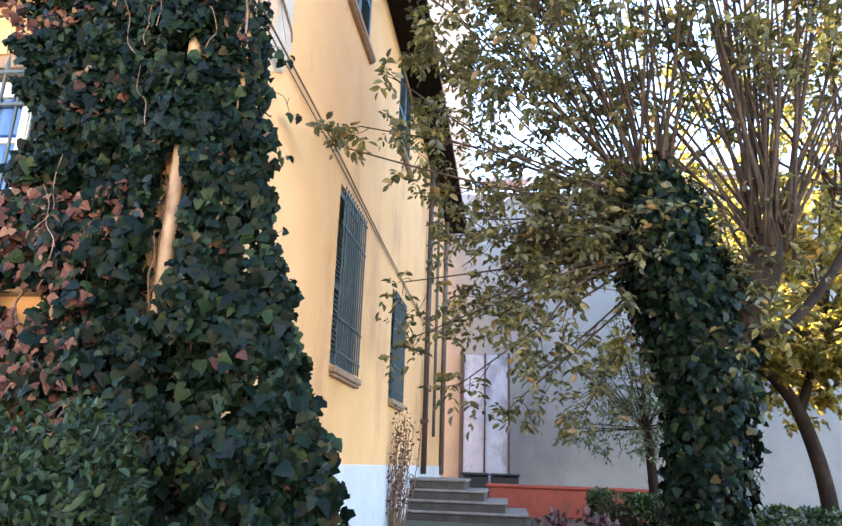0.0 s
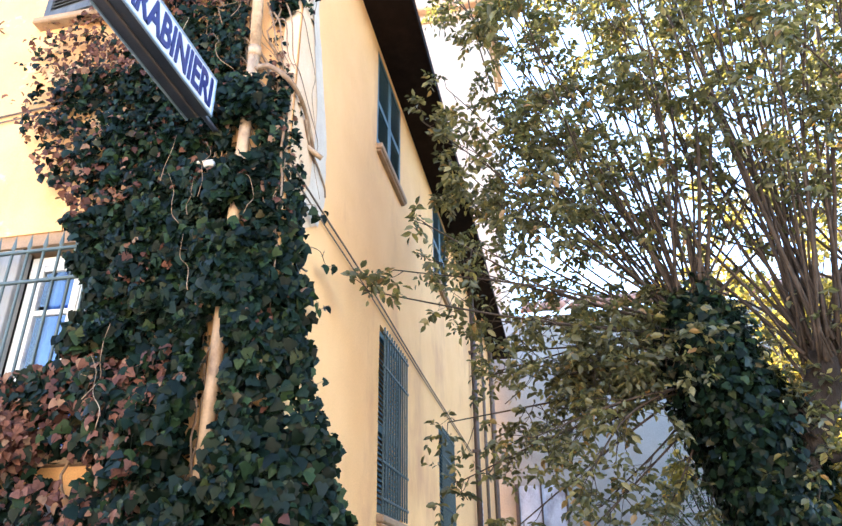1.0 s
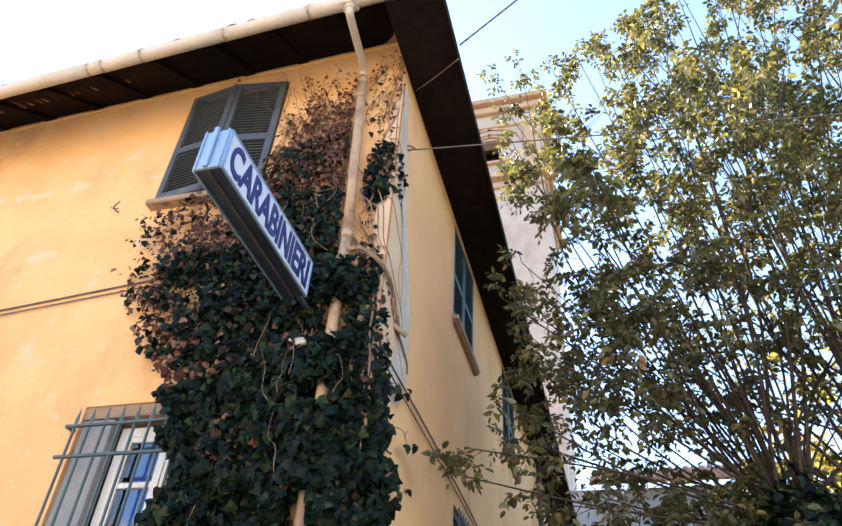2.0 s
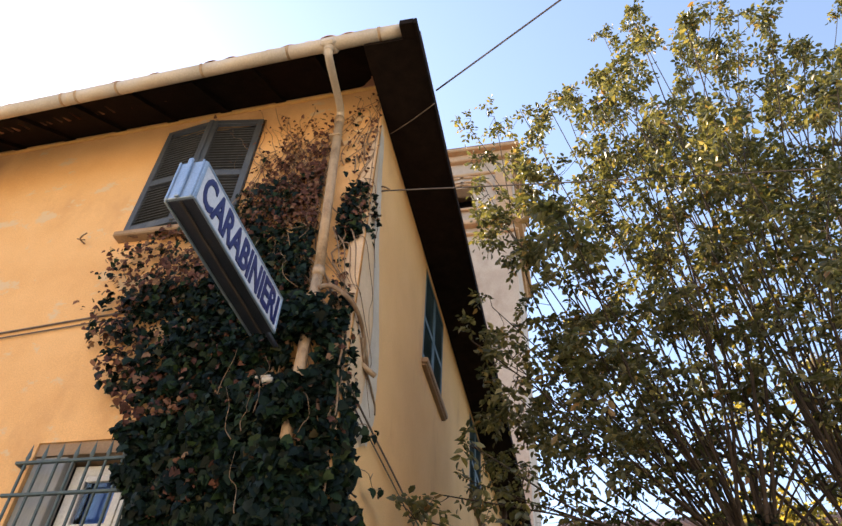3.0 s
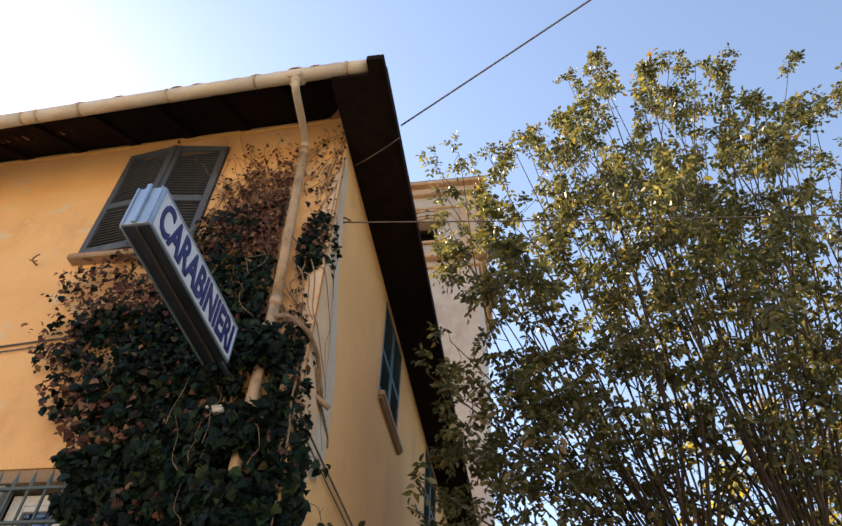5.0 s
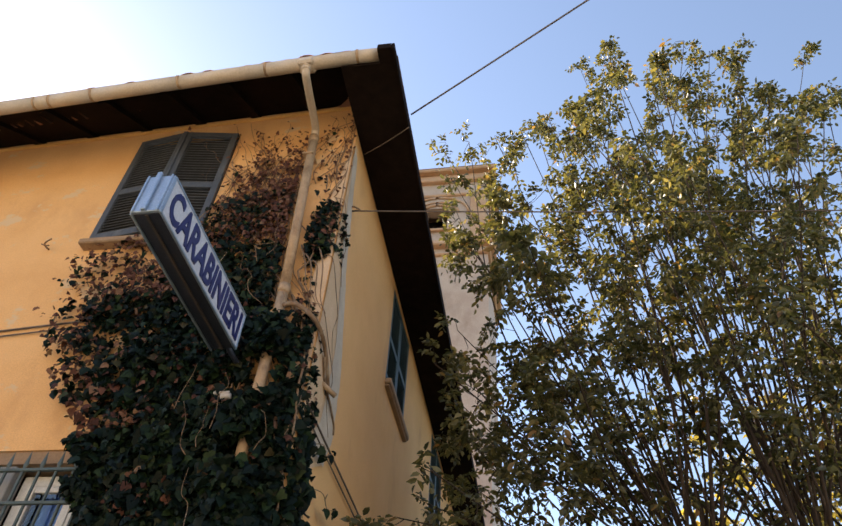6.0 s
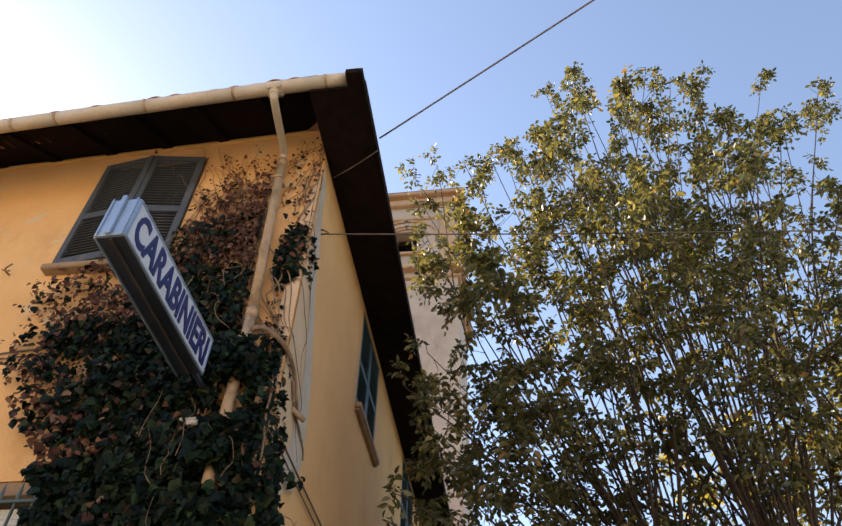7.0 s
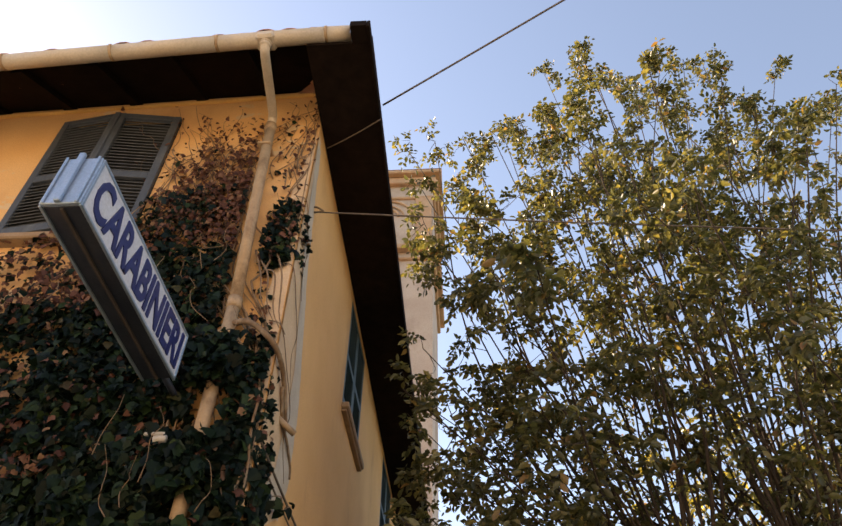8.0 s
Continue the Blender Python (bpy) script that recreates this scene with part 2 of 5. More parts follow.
def piece(name, me, parent=None, label="", kind="", at=None):
    ob = new(name, me)
    if parent:
        ob.parent = parent
    if at is not None:
        ob.matrix_basis = at
    return tagged(ob, label=label, kind=kind)


def part(name, bm, material, parent=None, label="", at=None, smooth=False):
    me = bpy.data.meshes.new(name)
    bm.normal_update()
    bm.to_mesh(me)
    bm.free()
    me.materials.append(material)
    if smooth:
        me.polygons.foreach_set("use_smooth", [True] * len(me.polygons))
    return piece(name, me, parent, label, "", at)


def thing(name, label, category, at=(0, 0, 0), group="", kind=""):
    ob = new(name)
    ob.location = at
    ob.empty_display_size = 0.1
    return tagged(ob, label, category, group, kind)


def box(bm, lo, hi, bevel=0.0):
    lo, hi = Vector(lo), Vector(hi)
    made = bmesh.ops.create_cube(bm, size=1.0, matrix=Matrix.Translation((lo + hi) / 2) @ Matrix.Diagonal((*(hi - lo), 1)))
    if bevel:
        edges = list({e for v in made["verts"] for e in v.link_edges})
        bmesh.ops.bevel(bm, geom=edges, offset=bevel, segments=1, affect="EDGES")
    return bm


def boxes(*pairs, bevel=0.0):
    bm = bmesh.new()
    for lo, hi in pairs:
        box(bm, lo, hi, bevel)
    return bm


class Tubes:
    """Tapered tubes along paths, gathered into one mesh."""

    def __init__(self):
        self.v, self.f, self.n = [], [], 0

    def add(self, pts, radii, sides=6, cap=True):
        pts = np.array(pts, float)
        radii = np.broadcast_to(np.array(radii, float), (len(pts),))
        tang = np.gradient(pts, axis=0)
        tang /= np.linalg.norm(tang, axis=1)[:, None] + 1e-9
        ref = np.array((0.0, 0.0, 1.0)) if abs(tang[0][2]) < 0.9 else np.array((1.0, 0.0, 0.0))
        a = np.cross(tang, ref)
        a /= np.linalg.norm(a, axis=1)[:, None] + 1e-9
        b = np.cross(tang, a)
        ang = np.arange(sides) * 2 * np.pi / sides
        ring = pts[:, None] + radii[:, None, None] * (np.cos(ang)[None, :, None] * a[:, None] + np.sin(ang)[None, :, None] * b[:, None])
        self.v.extend(ring.reshape(-1, 3).tolist())
        for i in range(len(pts) - 1):
            for j in range(sides):
                k = (j + 1) % sides
                o = self.n + i * sides
                self.f.append((o + j, o + k, o + sides + k, o + sides + j))
        if cap:
            self.f.append(tuple(self.n + j for j in range(sides))[::-1])
            self.f.append(tuple(self.n + (len(pts) - 1) * sides + j for j in range(sides)))
        self.n += len(pts) * sides
        return self

    def make(self, name, material, parent=None, label="", kind="", smooth=True):
        return piece(name, mesh_of(name, self.v, self.f, material, smooth), parent, label, kind)


def smooth_path(pts, n=12):
    """A path through points, evenly cut (Catmull-Rom)."""
    p = np.array(pts, float)
    p = np.vstack([2 * p[0] - p[1], p, 2 * p[-1] - p[-2]])
    out = []
    segs = len(p) - 3
    for s in np.linspace(0, segs - 1e-6, n):
        i, u = int(s), s - int(s)
        a, b, c, d = p[i:i + 4]
        out.append(0.5 * (2 * b + (c - a) * u + (2 * a - 5 * b + 4 * c - d) * u * u + (3 * b - a - 3 * c + d) * u ** 3))
    return np.array(out)


RNG = np.random.default_rng(7)
# outlines of leaves in their own plane: x across, y along from the stalk, and a fold in z
IVY_LEAF = [(0, 0.10, 0.04), (0.22, -0.04, -0.01), (0.50, 0.16, -0.06), (0.38, 0.40, -0.01), (0.27, 0.66, -0.04), (0, 1.0, -0.10), (-0.27, 0.66, -0.04), (-0.38, 0.40, -0.01), (-0.50, 0.16, -0.06), (-0.22, -0.04, -0.01)]
OVAL_LEAF = [(0, 0.0, 0), (0.24, 0.3, 0.05), (0.22, 0.65, 0.05), (0, 1.0, -0.06), (-0.22, 0.65, 0.05), (-0.24, 0.3, 0.05)]
SLIM_LEAF = [(0, 0.0, 0), (0.20, 0.40, 0.05), (0, 1.0, -0.05), (-0.20, 0.40, 0.05)]
LOBED_LEAF = [(0, 0.0, 0), (0.16, 0.22, 0.03), (0.42, 0.42, -0.03), (0.20, 0.58, 0.03), (0, 1.0, -0.08), (-0.20, 0.58, 0.03), (-0.42, 0.42, -0.03), (-0.16, 0.22, 0.03)]


def leaf_mesh(name, places, ways, facing, sizes, outline, material):
    """One blade at each place, growing along its way and facing its normal."""
    shape = np.array(outline, float)
    k = len(shape)
    ways = ways / (np.linalg.norm(ways, axis=1)[:, None] + 1e-9)
    side = np.cross(ways, facing)
    side /= np.linalg.norm(side, axis=1)[:, None] + 1e-9
    up = np.cross(side, ways)
    bend = 0.6 + 0.8 * RNG.random((len(places), 1, 1))
    v = places[:, None] + sizes[:, None, None] * (shape[None, :, 0, None] * side[:, None] + shape[None, :, 1, None] * ways[:, None] + bend * shape[None, :, 2, None] * 2.0 * up[:, None])
    me = bpy.data.meshes.new(name)
    n = len(places)
    tip = k // 2
    base = np.arange(n)[:, None] * k
    left = np.array([0] + list(range(1, tip + 1)))
    right = np.array([0] + list(range(tip, k)))
    loops = np.concatenate([(base + left).reshape(n, -1), (base + right).reshape(n, -1)], axis=1)
    la, lb = len(left), len(right)
    me.vertices.add(n * k)
    me.vertices.foreach_set("co", v.reshape(-1))
    me.loops.add(n * (la + lb))
    me.loops.foreach_set("vertex_index", loops.reshape(-1))
    me.polygons.add(2 * n)
    starts = (np.arange(n)[:, None] * (la + lb) + np.array([0, la])).reshape(-1)
    me.polygons.foreach_set("loop_start", starts)
    me.update(calc_edges=True)
    me.validate()
    me.materials.append(material)
    return me


def unit(a):
    return a / (np.linalg.norm(a, axis=-1, keepdims=True) + 1e-9)


# ---- the ground ----


def ground_height(y):
    u = min(1.0, max(0.0, (y + 2.5) / 6.0))
    return 0.12 + 0.72 * u * u * (3 - 2 * u)


def build_ground():
    xs = [-1500, -300, -60] + [v for v in np.arange(-20, 21, 1.0)] + [60, 300, 1500]
    ys = [-1500, -300, -60] + [v for v in np.arange(-20, 31, 0.75)] + [60, 300, 1500]
    verts = [(x, y, ground_height(y) + 0.05 * noise.noise((x * 0.7, y * 0.7, 0))) for y in ys for x in xs]
    w = len(xs)
    faces = [(j * w + i, j * w + i + 1, (j + 1) * w + i + 1, (j + 1) * w + i) for j in range(len(ys) - 1) for i in range(w - 1)]
    tagged(piece("ground", mesh_of("ground", verts, faces, M_GROUND, True)), "garden ground of earth and thin grass", "ground", kind="structure")


build_ground()

# ---- the building ----
WIDTH, DEPTH, TOP, THICK = 8.0, 14.0, 8.80, 0.36


def eaves_fall(y):
    """How much the old front eaves drop a metre away from the corner: most at the gutter."""
    return float(np.interp(y, [-0.8, 0.0], [0.081, 0.045]))



GW = (-2.31, -1.10, 2.72, 4.34)      # ground-floor window in the front: x, x, z, z
UW = (-2.43, -1.31, 6.50, 8.10)      # upper window in the front
SIDE_LOW = [(2.62, 3.72, 2.62, 4.45), (6.0, 7.1, 2.62, 4.20)]
SIDE_UP = [(2.32, 3.50, 6.52, 7.86), (5.8, 7.1, 6.52, 7.88)]


def wall_mesh(name, u0, u1, v0, v1, holes, place, depth, material):
    """A wall with thickness whose openings go through it. place(u, v, d): a point at depth d behind the face."""
    us = sorted({u0, u1, *(h[0] for h in holes), *(h[1] for h in holes), *np.arange(u0 + 0.8, u1, 0.8).round(3)})
    vs = sorted({v0, v1, *(h[2] for h in holes), *(h[3] for h in holes), *np.arange(v0 + 0.8, v1, 0.8).round(3)})
    inside = lambda u, v: any(h[0] < u < h[1] and h[2] < v < h[3] for h in holes)
    verts, faces, index = [], [], {}

    def vert(u, v, d):
        key = (u, v, d)
        if key not in index:
            index[key] = len(verts)
            lump = 0.006 * noise.noise((u * 1.3, v * 1.3, 4.0)) if d == 0 else 0.0
            verts.append(tuple(place(u, v, d + lump)))
        return index[key]

    solid = {(i, j): not inside((us[i] + us[i + 1]) / 2, (vs[j] + vs[j + 1]) / 2) for i in range(len(us) - 1) for j in range(len(vs) - 1)}
    for (i, j), full in solid.items():
        if not full:
            continue
        a, b, c, d = us[i], us[i + 1], vs[j], vs[j + 1]
        for dep in (0, depth):
            faces.append(tuple(vert(u, v, dep) for u, v in ((a, c), (b, c), (b, d), (a, d))))
        for (di, dj), (p, q) in {(-1, 0): ((a, c), (a, d)), (1, 0): ((b, c), (b, d)), (0, -1): ((a, c), (b, c)), (0, 1): ((a, d), (b, d))}.items():
            if not solid.get((i + di, j + dj), False):
                faces.append((vert(*p, 0), vert(*q, 0), vert(*q, depth), vert(*p, depth)))
    me = mesh_of(name, verts, faces, material)
    bm = bmesh.new()
    bm.from_mesh(me)
    bmesh.ops.recalc_face_normals(bm, faces=bm.faces)
    bm.to_mesh(me)
    bm.free()
    return me


def build_walls():
    front = piece("wall_front", wall_mesh("wall_front", -WIDTH, -0.005, 0.3, TOP, [GW, UW], lambda u, v, d: (u, d, v), THICK, M_FRONT))
    tagged(front, "faded ochre rendered front wall above a grey plinth", "wall", kind="structure")
    part("plinth", boxes(((-WIDTH, -0.025, 0.3), (-0.004, -0.003, 2.42)), bevel=0.008), M_PLINTH, front, "grey painted plinth")
    side = piece("wall_side", wall_mesh("wall_side", THICK + 0.003, DEPTH, 1.70, 7.975, SIDE_LOW + SIDE_UP, lambda u, v, d: (-d, u, v), THICK, M_SIDE))
    tagged(side, "yellow rendered side wall with a grey plinth", "wall", kind="structure")
    corner = part("corner_pier", boxes(((-0.0045, 0.0, 1.70), (0.0, THICK + 0.0025, 7.945))), M_SIDE, side)
    part("plinth", boxes(((-THICK, 0.02, 0.3), (0.025, DEPTH, 1.70)), bevel=0.01), M_PLINTH, side, "grey painted plinth")
    back = part("wall_back", boxes(((-WIDTH, DEPTH, 0.3), (0.0, DEPTH + THICK, 8.05))), M_SIDE)
    tagged(back, "plain rendered back wall", "wall", kind="structure")
    west = part("wall_west", boxes(((-WIDTH - THICK, 0.0, 0.3), (-WIDTH - 0.002, DEPTH + THICK, 8.05))), M_SIDE)
    tagged(west, "plain rendered far end wall", "wall", kind="structure")
    # added dark sheet: the gloom indoors as a colour
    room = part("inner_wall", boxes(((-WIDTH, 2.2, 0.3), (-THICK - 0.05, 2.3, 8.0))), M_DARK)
    tagged(room, "added dark sheet for the unlit inside of the house", "wall", kind="structure")
    # thin moulding under the eaves
    tagged(part("trim", boxes(((-WIDTH, -0.035, 8.385), (-0.03, 0.0, 8.42)), bevel=0.008), M_BAND), "thin moulded band under the eaves", "trim", kind="structure")
    # bare mortar along the corner where the paint has come away
    def strip(name, parent, material, label, at, z0, z1, left, right, ragged):
        verts, faces = [], []
        for i, z in enumerate(np.linspace(z0, z1, 90)):
            n = ragged * (noise.noise((at * 50, left(z) + 3, z * 2.7)) + 0.5 * noise.noise((at, 5, z * 9)))
            a, b = left(z), max(left(z) + 0.01, right(z) + n)
            verts += [(at, a, z), (at, b, z)]
            if i:
                faces.append((2 * i - 2, 2 * i - 1, 2 * i + 1, 2 * i))
        piece(name, mesh_of(name, verts, faces, material), parent, label)
    edge = lambda z: float(np.interp(z, [4.3, 4.5, 4.75, 5.2, 5.45, 5.9, 6.45, 7.0, 7.7], [0.30, 0.62, 0.76, 0.74, 0.70, 0.54, 0.34, 0.22, 0.10]))
    strip("faded_patch", side, M_FADED, "faded pinkish render at the corner", 0.010, 4.3, 7.75, lambda z: 0.002, lambda z: edge(z) - 0.02, 0.01)
    strip("bare_patch", side, M_MORTAR, "grey bare mortar where the paint has peeled", 0.015, 4.5, 7.65, lambda z: max(0.004, edge(z) - float(np.interp(z, [4.5, 5.2, 5.6, 7.6], [0.40, 0.30, 0.22, 0.12]))), edge, 0.04)
    verts, faces = [], []
    zs = np.linspace(4.3, 7.75, 70)
    for i, z in enumerate(zs):
        w = max(0.012, (0.12 + 0.10 * noise.noise((9, 0, z * 2.3)) + 0.04 * noise.noise((2, 0, z * 9))) * float(np.interp(z, [7.0, 7.7], [1.0, 0.1])))
        verts += [(-w, -0.010, z), (-0.004, -0.010, z)]
        if i:
            faces.append((2 * i - 2, 2 * i - 1, 2 * i + 1, 2 * i))
    piece("bare_patch", mesh_of("bare_patch", verts, faces, M_FADED), front, "faded pinkish render at the corner")


build_walls()


def build_roof():
    roof = thing("roof", "low hipped clay tile roof with dark wooden eaves", "roof", (0, 0, 8.1), kind="structure")
    down = Matrix.Translation((0, 0, -8.1))
    x0, x1, y0, y1 = -WIDTH - 0.6, 0.55, -0.76, DEPTH + 0.7
    tip = -0.92
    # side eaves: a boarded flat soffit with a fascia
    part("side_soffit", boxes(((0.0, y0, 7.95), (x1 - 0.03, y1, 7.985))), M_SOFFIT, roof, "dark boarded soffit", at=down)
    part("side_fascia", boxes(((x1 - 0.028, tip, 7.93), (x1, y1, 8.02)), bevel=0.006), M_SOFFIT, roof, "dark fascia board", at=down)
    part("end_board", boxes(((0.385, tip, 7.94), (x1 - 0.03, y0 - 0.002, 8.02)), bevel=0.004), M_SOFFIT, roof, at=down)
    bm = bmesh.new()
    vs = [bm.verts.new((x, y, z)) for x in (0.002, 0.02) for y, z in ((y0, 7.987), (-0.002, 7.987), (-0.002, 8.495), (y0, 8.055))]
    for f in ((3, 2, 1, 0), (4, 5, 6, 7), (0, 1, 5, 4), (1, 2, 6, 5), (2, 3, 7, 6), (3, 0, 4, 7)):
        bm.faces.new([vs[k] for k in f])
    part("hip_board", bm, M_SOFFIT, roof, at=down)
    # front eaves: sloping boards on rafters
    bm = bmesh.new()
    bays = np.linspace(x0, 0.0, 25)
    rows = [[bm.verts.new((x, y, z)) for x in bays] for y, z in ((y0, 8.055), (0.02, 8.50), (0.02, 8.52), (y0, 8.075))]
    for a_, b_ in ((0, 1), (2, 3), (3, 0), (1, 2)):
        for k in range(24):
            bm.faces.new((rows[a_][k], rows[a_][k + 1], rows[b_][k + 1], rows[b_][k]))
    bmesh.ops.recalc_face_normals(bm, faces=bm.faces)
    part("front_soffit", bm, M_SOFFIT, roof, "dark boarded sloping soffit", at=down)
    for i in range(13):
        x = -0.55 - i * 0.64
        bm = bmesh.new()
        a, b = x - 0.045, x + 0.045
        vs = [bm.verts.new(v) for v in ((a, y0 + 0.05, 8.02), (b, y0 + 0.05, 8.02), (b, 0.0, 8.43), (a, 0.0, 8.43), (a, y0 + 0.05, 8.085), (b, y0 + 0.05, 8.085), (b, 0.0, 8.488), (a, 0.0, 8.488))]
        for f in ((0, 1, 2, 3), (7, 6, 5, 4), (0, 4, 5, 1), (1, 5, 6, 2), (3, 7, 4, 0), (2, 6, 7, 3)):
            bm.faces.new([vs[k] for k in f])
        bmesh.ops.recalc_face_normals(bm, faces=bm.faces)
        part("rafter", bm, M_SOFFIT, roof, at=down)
    # hipped roof slab
    rise = 0.56
    run = min((x1 - x0), (y1 - y0)) / 2
    cx = (x0 + x1) / 2
    ra, rb = (cx, tip + run, 8.03 + rise * run), (cx, y1 - run, 8.03 + rise * run)
    bm = bmesh.new()
    e = [bm.verts.new(v) for v in ((x0, -0.76, 8.28), (x1, -0.76, 8.06), (x1, y1, 8.06), (x0, y1, 8.06))]
    m = bm.verts.new((0.0, -0.76, 8.26))
    t = [bm.verts.new(ra), bm.verts.new(rb)]
    for f in ((e[0], m, t[0]), (m, e[1], t[0]), (e[1], e[2], t[1], t[0]), (e[2], e[3], t[1]), (e[3], e[0], t[0], t[1])):
        bm.faces.new(f)
    part("roof_slab", bm, M_TILE, roof, "clay tiled roof slope", at=down)
    # barrel tiles: the eaves row as pieces, the slopes behind as ribs
    def barrel(w, length, lift):
        bm = bmesh.new()
        rows = []
        for k, (yy, zz, rr) in enumerate(((0.0, 0.0, w), (length, lift, w * 0.85))):
            for d in (0.0, 0.014):
                rows.append([bm.verts.new((math.cos(t_) * (rr - d), yy, zz + math.sin(t_) * (rr - d) * 0.8)) for t_ in np.linspace(0, math.pi, 6)])
        for a_, b_ in ((0, 2), (3, 1), (1, 0)):
            for j in range(5):
                bm.faces.new((rows[a_][j], rows[a_][j + 1], rows[b_][j + 1], rows[b_][j]))
        me = bpy.data.meshes.new("tile")
        bm.to_mesh(me)
        bm.free()
        me.materials.append(M_TILE)
        return me
    tile = barrel(0.085, 0.42, 0.42 * rise)
    n = int((x1 - x0) / 0.20)
    for i in range(2, n):
        x = x1 - 0.09 - i * 0.20
        piece("tile", tile, roof, at=down @ pose(x, -0.835 + RNG.uniform(-0.015, 0.015), 8.058 + RNG.uniform(-0.006, 0.006), 0, 0, RNG.uniform(-2, 2)))
    side_tile = Matrix.Rotation(math.pi / 2, 4, "Z")
    for i in range(3, 70):
        piece("tile", tile, roof, at=down @ Matrix.Translation((x1 - 0.07, tip + 0.12 + i * 0.205, 8.03 + RNG.uniform(0, 0.008))) @ side_tile)
    t = Tubes()
    half_w = (x1 - x0) / 2
    for i in range(n):
        x = x1 - 0.09 - i * 0.20
        reach = min(half_w - abs(x - cx), run) * 0.985
        if reach > 0.5:
            t.add([(x, tip + 0.40, 8.27 + 0.30 * rise), (x, tip + reach, 8.13 + reach * rise)], 0.070, 6)
    for i in range(70):
        y = tip + 0.12 + i * 0.205
        reach = min(y - tip, y1 - y, run) * 0.985
        if reach > 0.5:
            t.add([(x1 - 0.40, y, 8.09 + 0.40 * rise), (x1 - reach, y, 8.09 + reach * rise)], 0.070, 6)
            t.add([(x0 + 0.4, y, 8.09 + 0.4 * rise), (x0 + reach, y, 8.09 + reach * rise)], 0.075, 6)
    t.make("tile_field", M_TILE, roof, "rows of clay barrel tiles", "stuff").matrix_basis = down


build_roof()


def half_pipe(bm, p, q, r, seg=8, full=False):
    """A half-round gutter (open at the top) from p to q."""
    p, q = Vector(p), Vector(q)
    d = (q - p).normalized()
    s = d.cross(Vector((0, 0, 1))).normalized()
    rings = []
    for c in (p, q):
        for rr in (r, r - 0.008):
            rings.append([bm.verts.new(c + s * rr * math.cos(a) - Vector((0, 0, 1)) * rr * math.sin(a)) for a in np.linspace(0, math.pi, seg + 1)])
    for i in range(seg):
        bm.faces.new((rings[0][i], rings[0][i + 1], rings[2][i + 1], rings[2][i]))
        bm.faces.new((rings[1][i + 1], rings[1][i], rings[3][i], rings[3][i + 1]))
        bm.faces.new((rings[0][i + 1], rings[0][i], rings[1][i], rings[1][i + 1]))
        bm.faces.new((rings[2][i], rings[2][i + 1], rings[3][i + 1], rings[3][i]))
    return bm


def build_gutter():
    gut = thing("gutter", "cream painted half-round roof gutter with joints", "gutter", (0, -0.86, 8.05))
    back = Matrix.Translation((0, 0.86, -8.05))
    y, z, r = -0.80, 8.048, 0.071
    joints = [0.375, 0.17, -0.74, -1.62, -2.52, -2.96, -3.12, -4.6, -6.4, -8.5]
    for a, b in zip(joints, joints[1:]):
        part("channel", half_pipe(bmesh.new(), (b + 0.004, y, z), (a, y, z), r), M_GUTTER, gut, at=back, smooth=True)
        part("joint_clip", half_pipe(bmesh.new(), (b - 0.012, y, z + 0.004), (b + 0.012, y, z + 0.004), r + 0.005), M_PIPE, gut, at=back, smooth=True)
    bm = bmesh.new()
    bmesh.ops.create_circle(bm, cap_ends=True, segments=16, radius=r - 0.002, matrix=Matrix.Translation((0.377, y, z)) @ Matrix.Rotation(math.pi / 2, 4, "Y"))
    bmesh.ops.delete(bm, geom=[v for v in bm.verts if v.co.z > z + 0.03], context="VERTS")
    part("end_cap", bm, M_GUTTER, gut, at=back)
    bm = boxes(((-0.41, y - 0.078, z - 0.085), (-0.25, y + 0.078, z + 0.01)), bevel=0.022)
    part("outlet_box", bm, M_GUTTER, gut, at=back)


build_gutter()


def settle(obs):
    """Let the front eaves drop away from the corner, as old timber has done here."""
    done = set()
    for ob in obs:
        m = ob.parent.matrix_basis @ ob.matrix_basis if ob.parent else ob.matrix_basis
        if ob.data.users > 1:
            x = m.translation.x
            ob.matrix_basis = Matrix.Translation((0, 0, -eaves_fall(m.translation.y) * max(0.0, -x))) @ ob.matrix_basis
        elif ob.data.name not in done:
            done.add(ob.data.name)
            for v in ob.data.vertices:
                w = m @ v.co
                if w.z > 7.6:
                    v.co.z -= eaves_fall(w.y) * max(0.0, -w.x)


settle([o for o in bpy.data.objects if o.type == "MESH" and ((o.parent and o.parent.name in ("roof", "gutter")) or o.name == "trim")])
for v in bpy.data.objects["wall_front"].data.vertices:
    if v.co.z > TOP - 0.05:
        v.co.z -= eaves_fall(0.0) * max(0.0, -v.co.x)


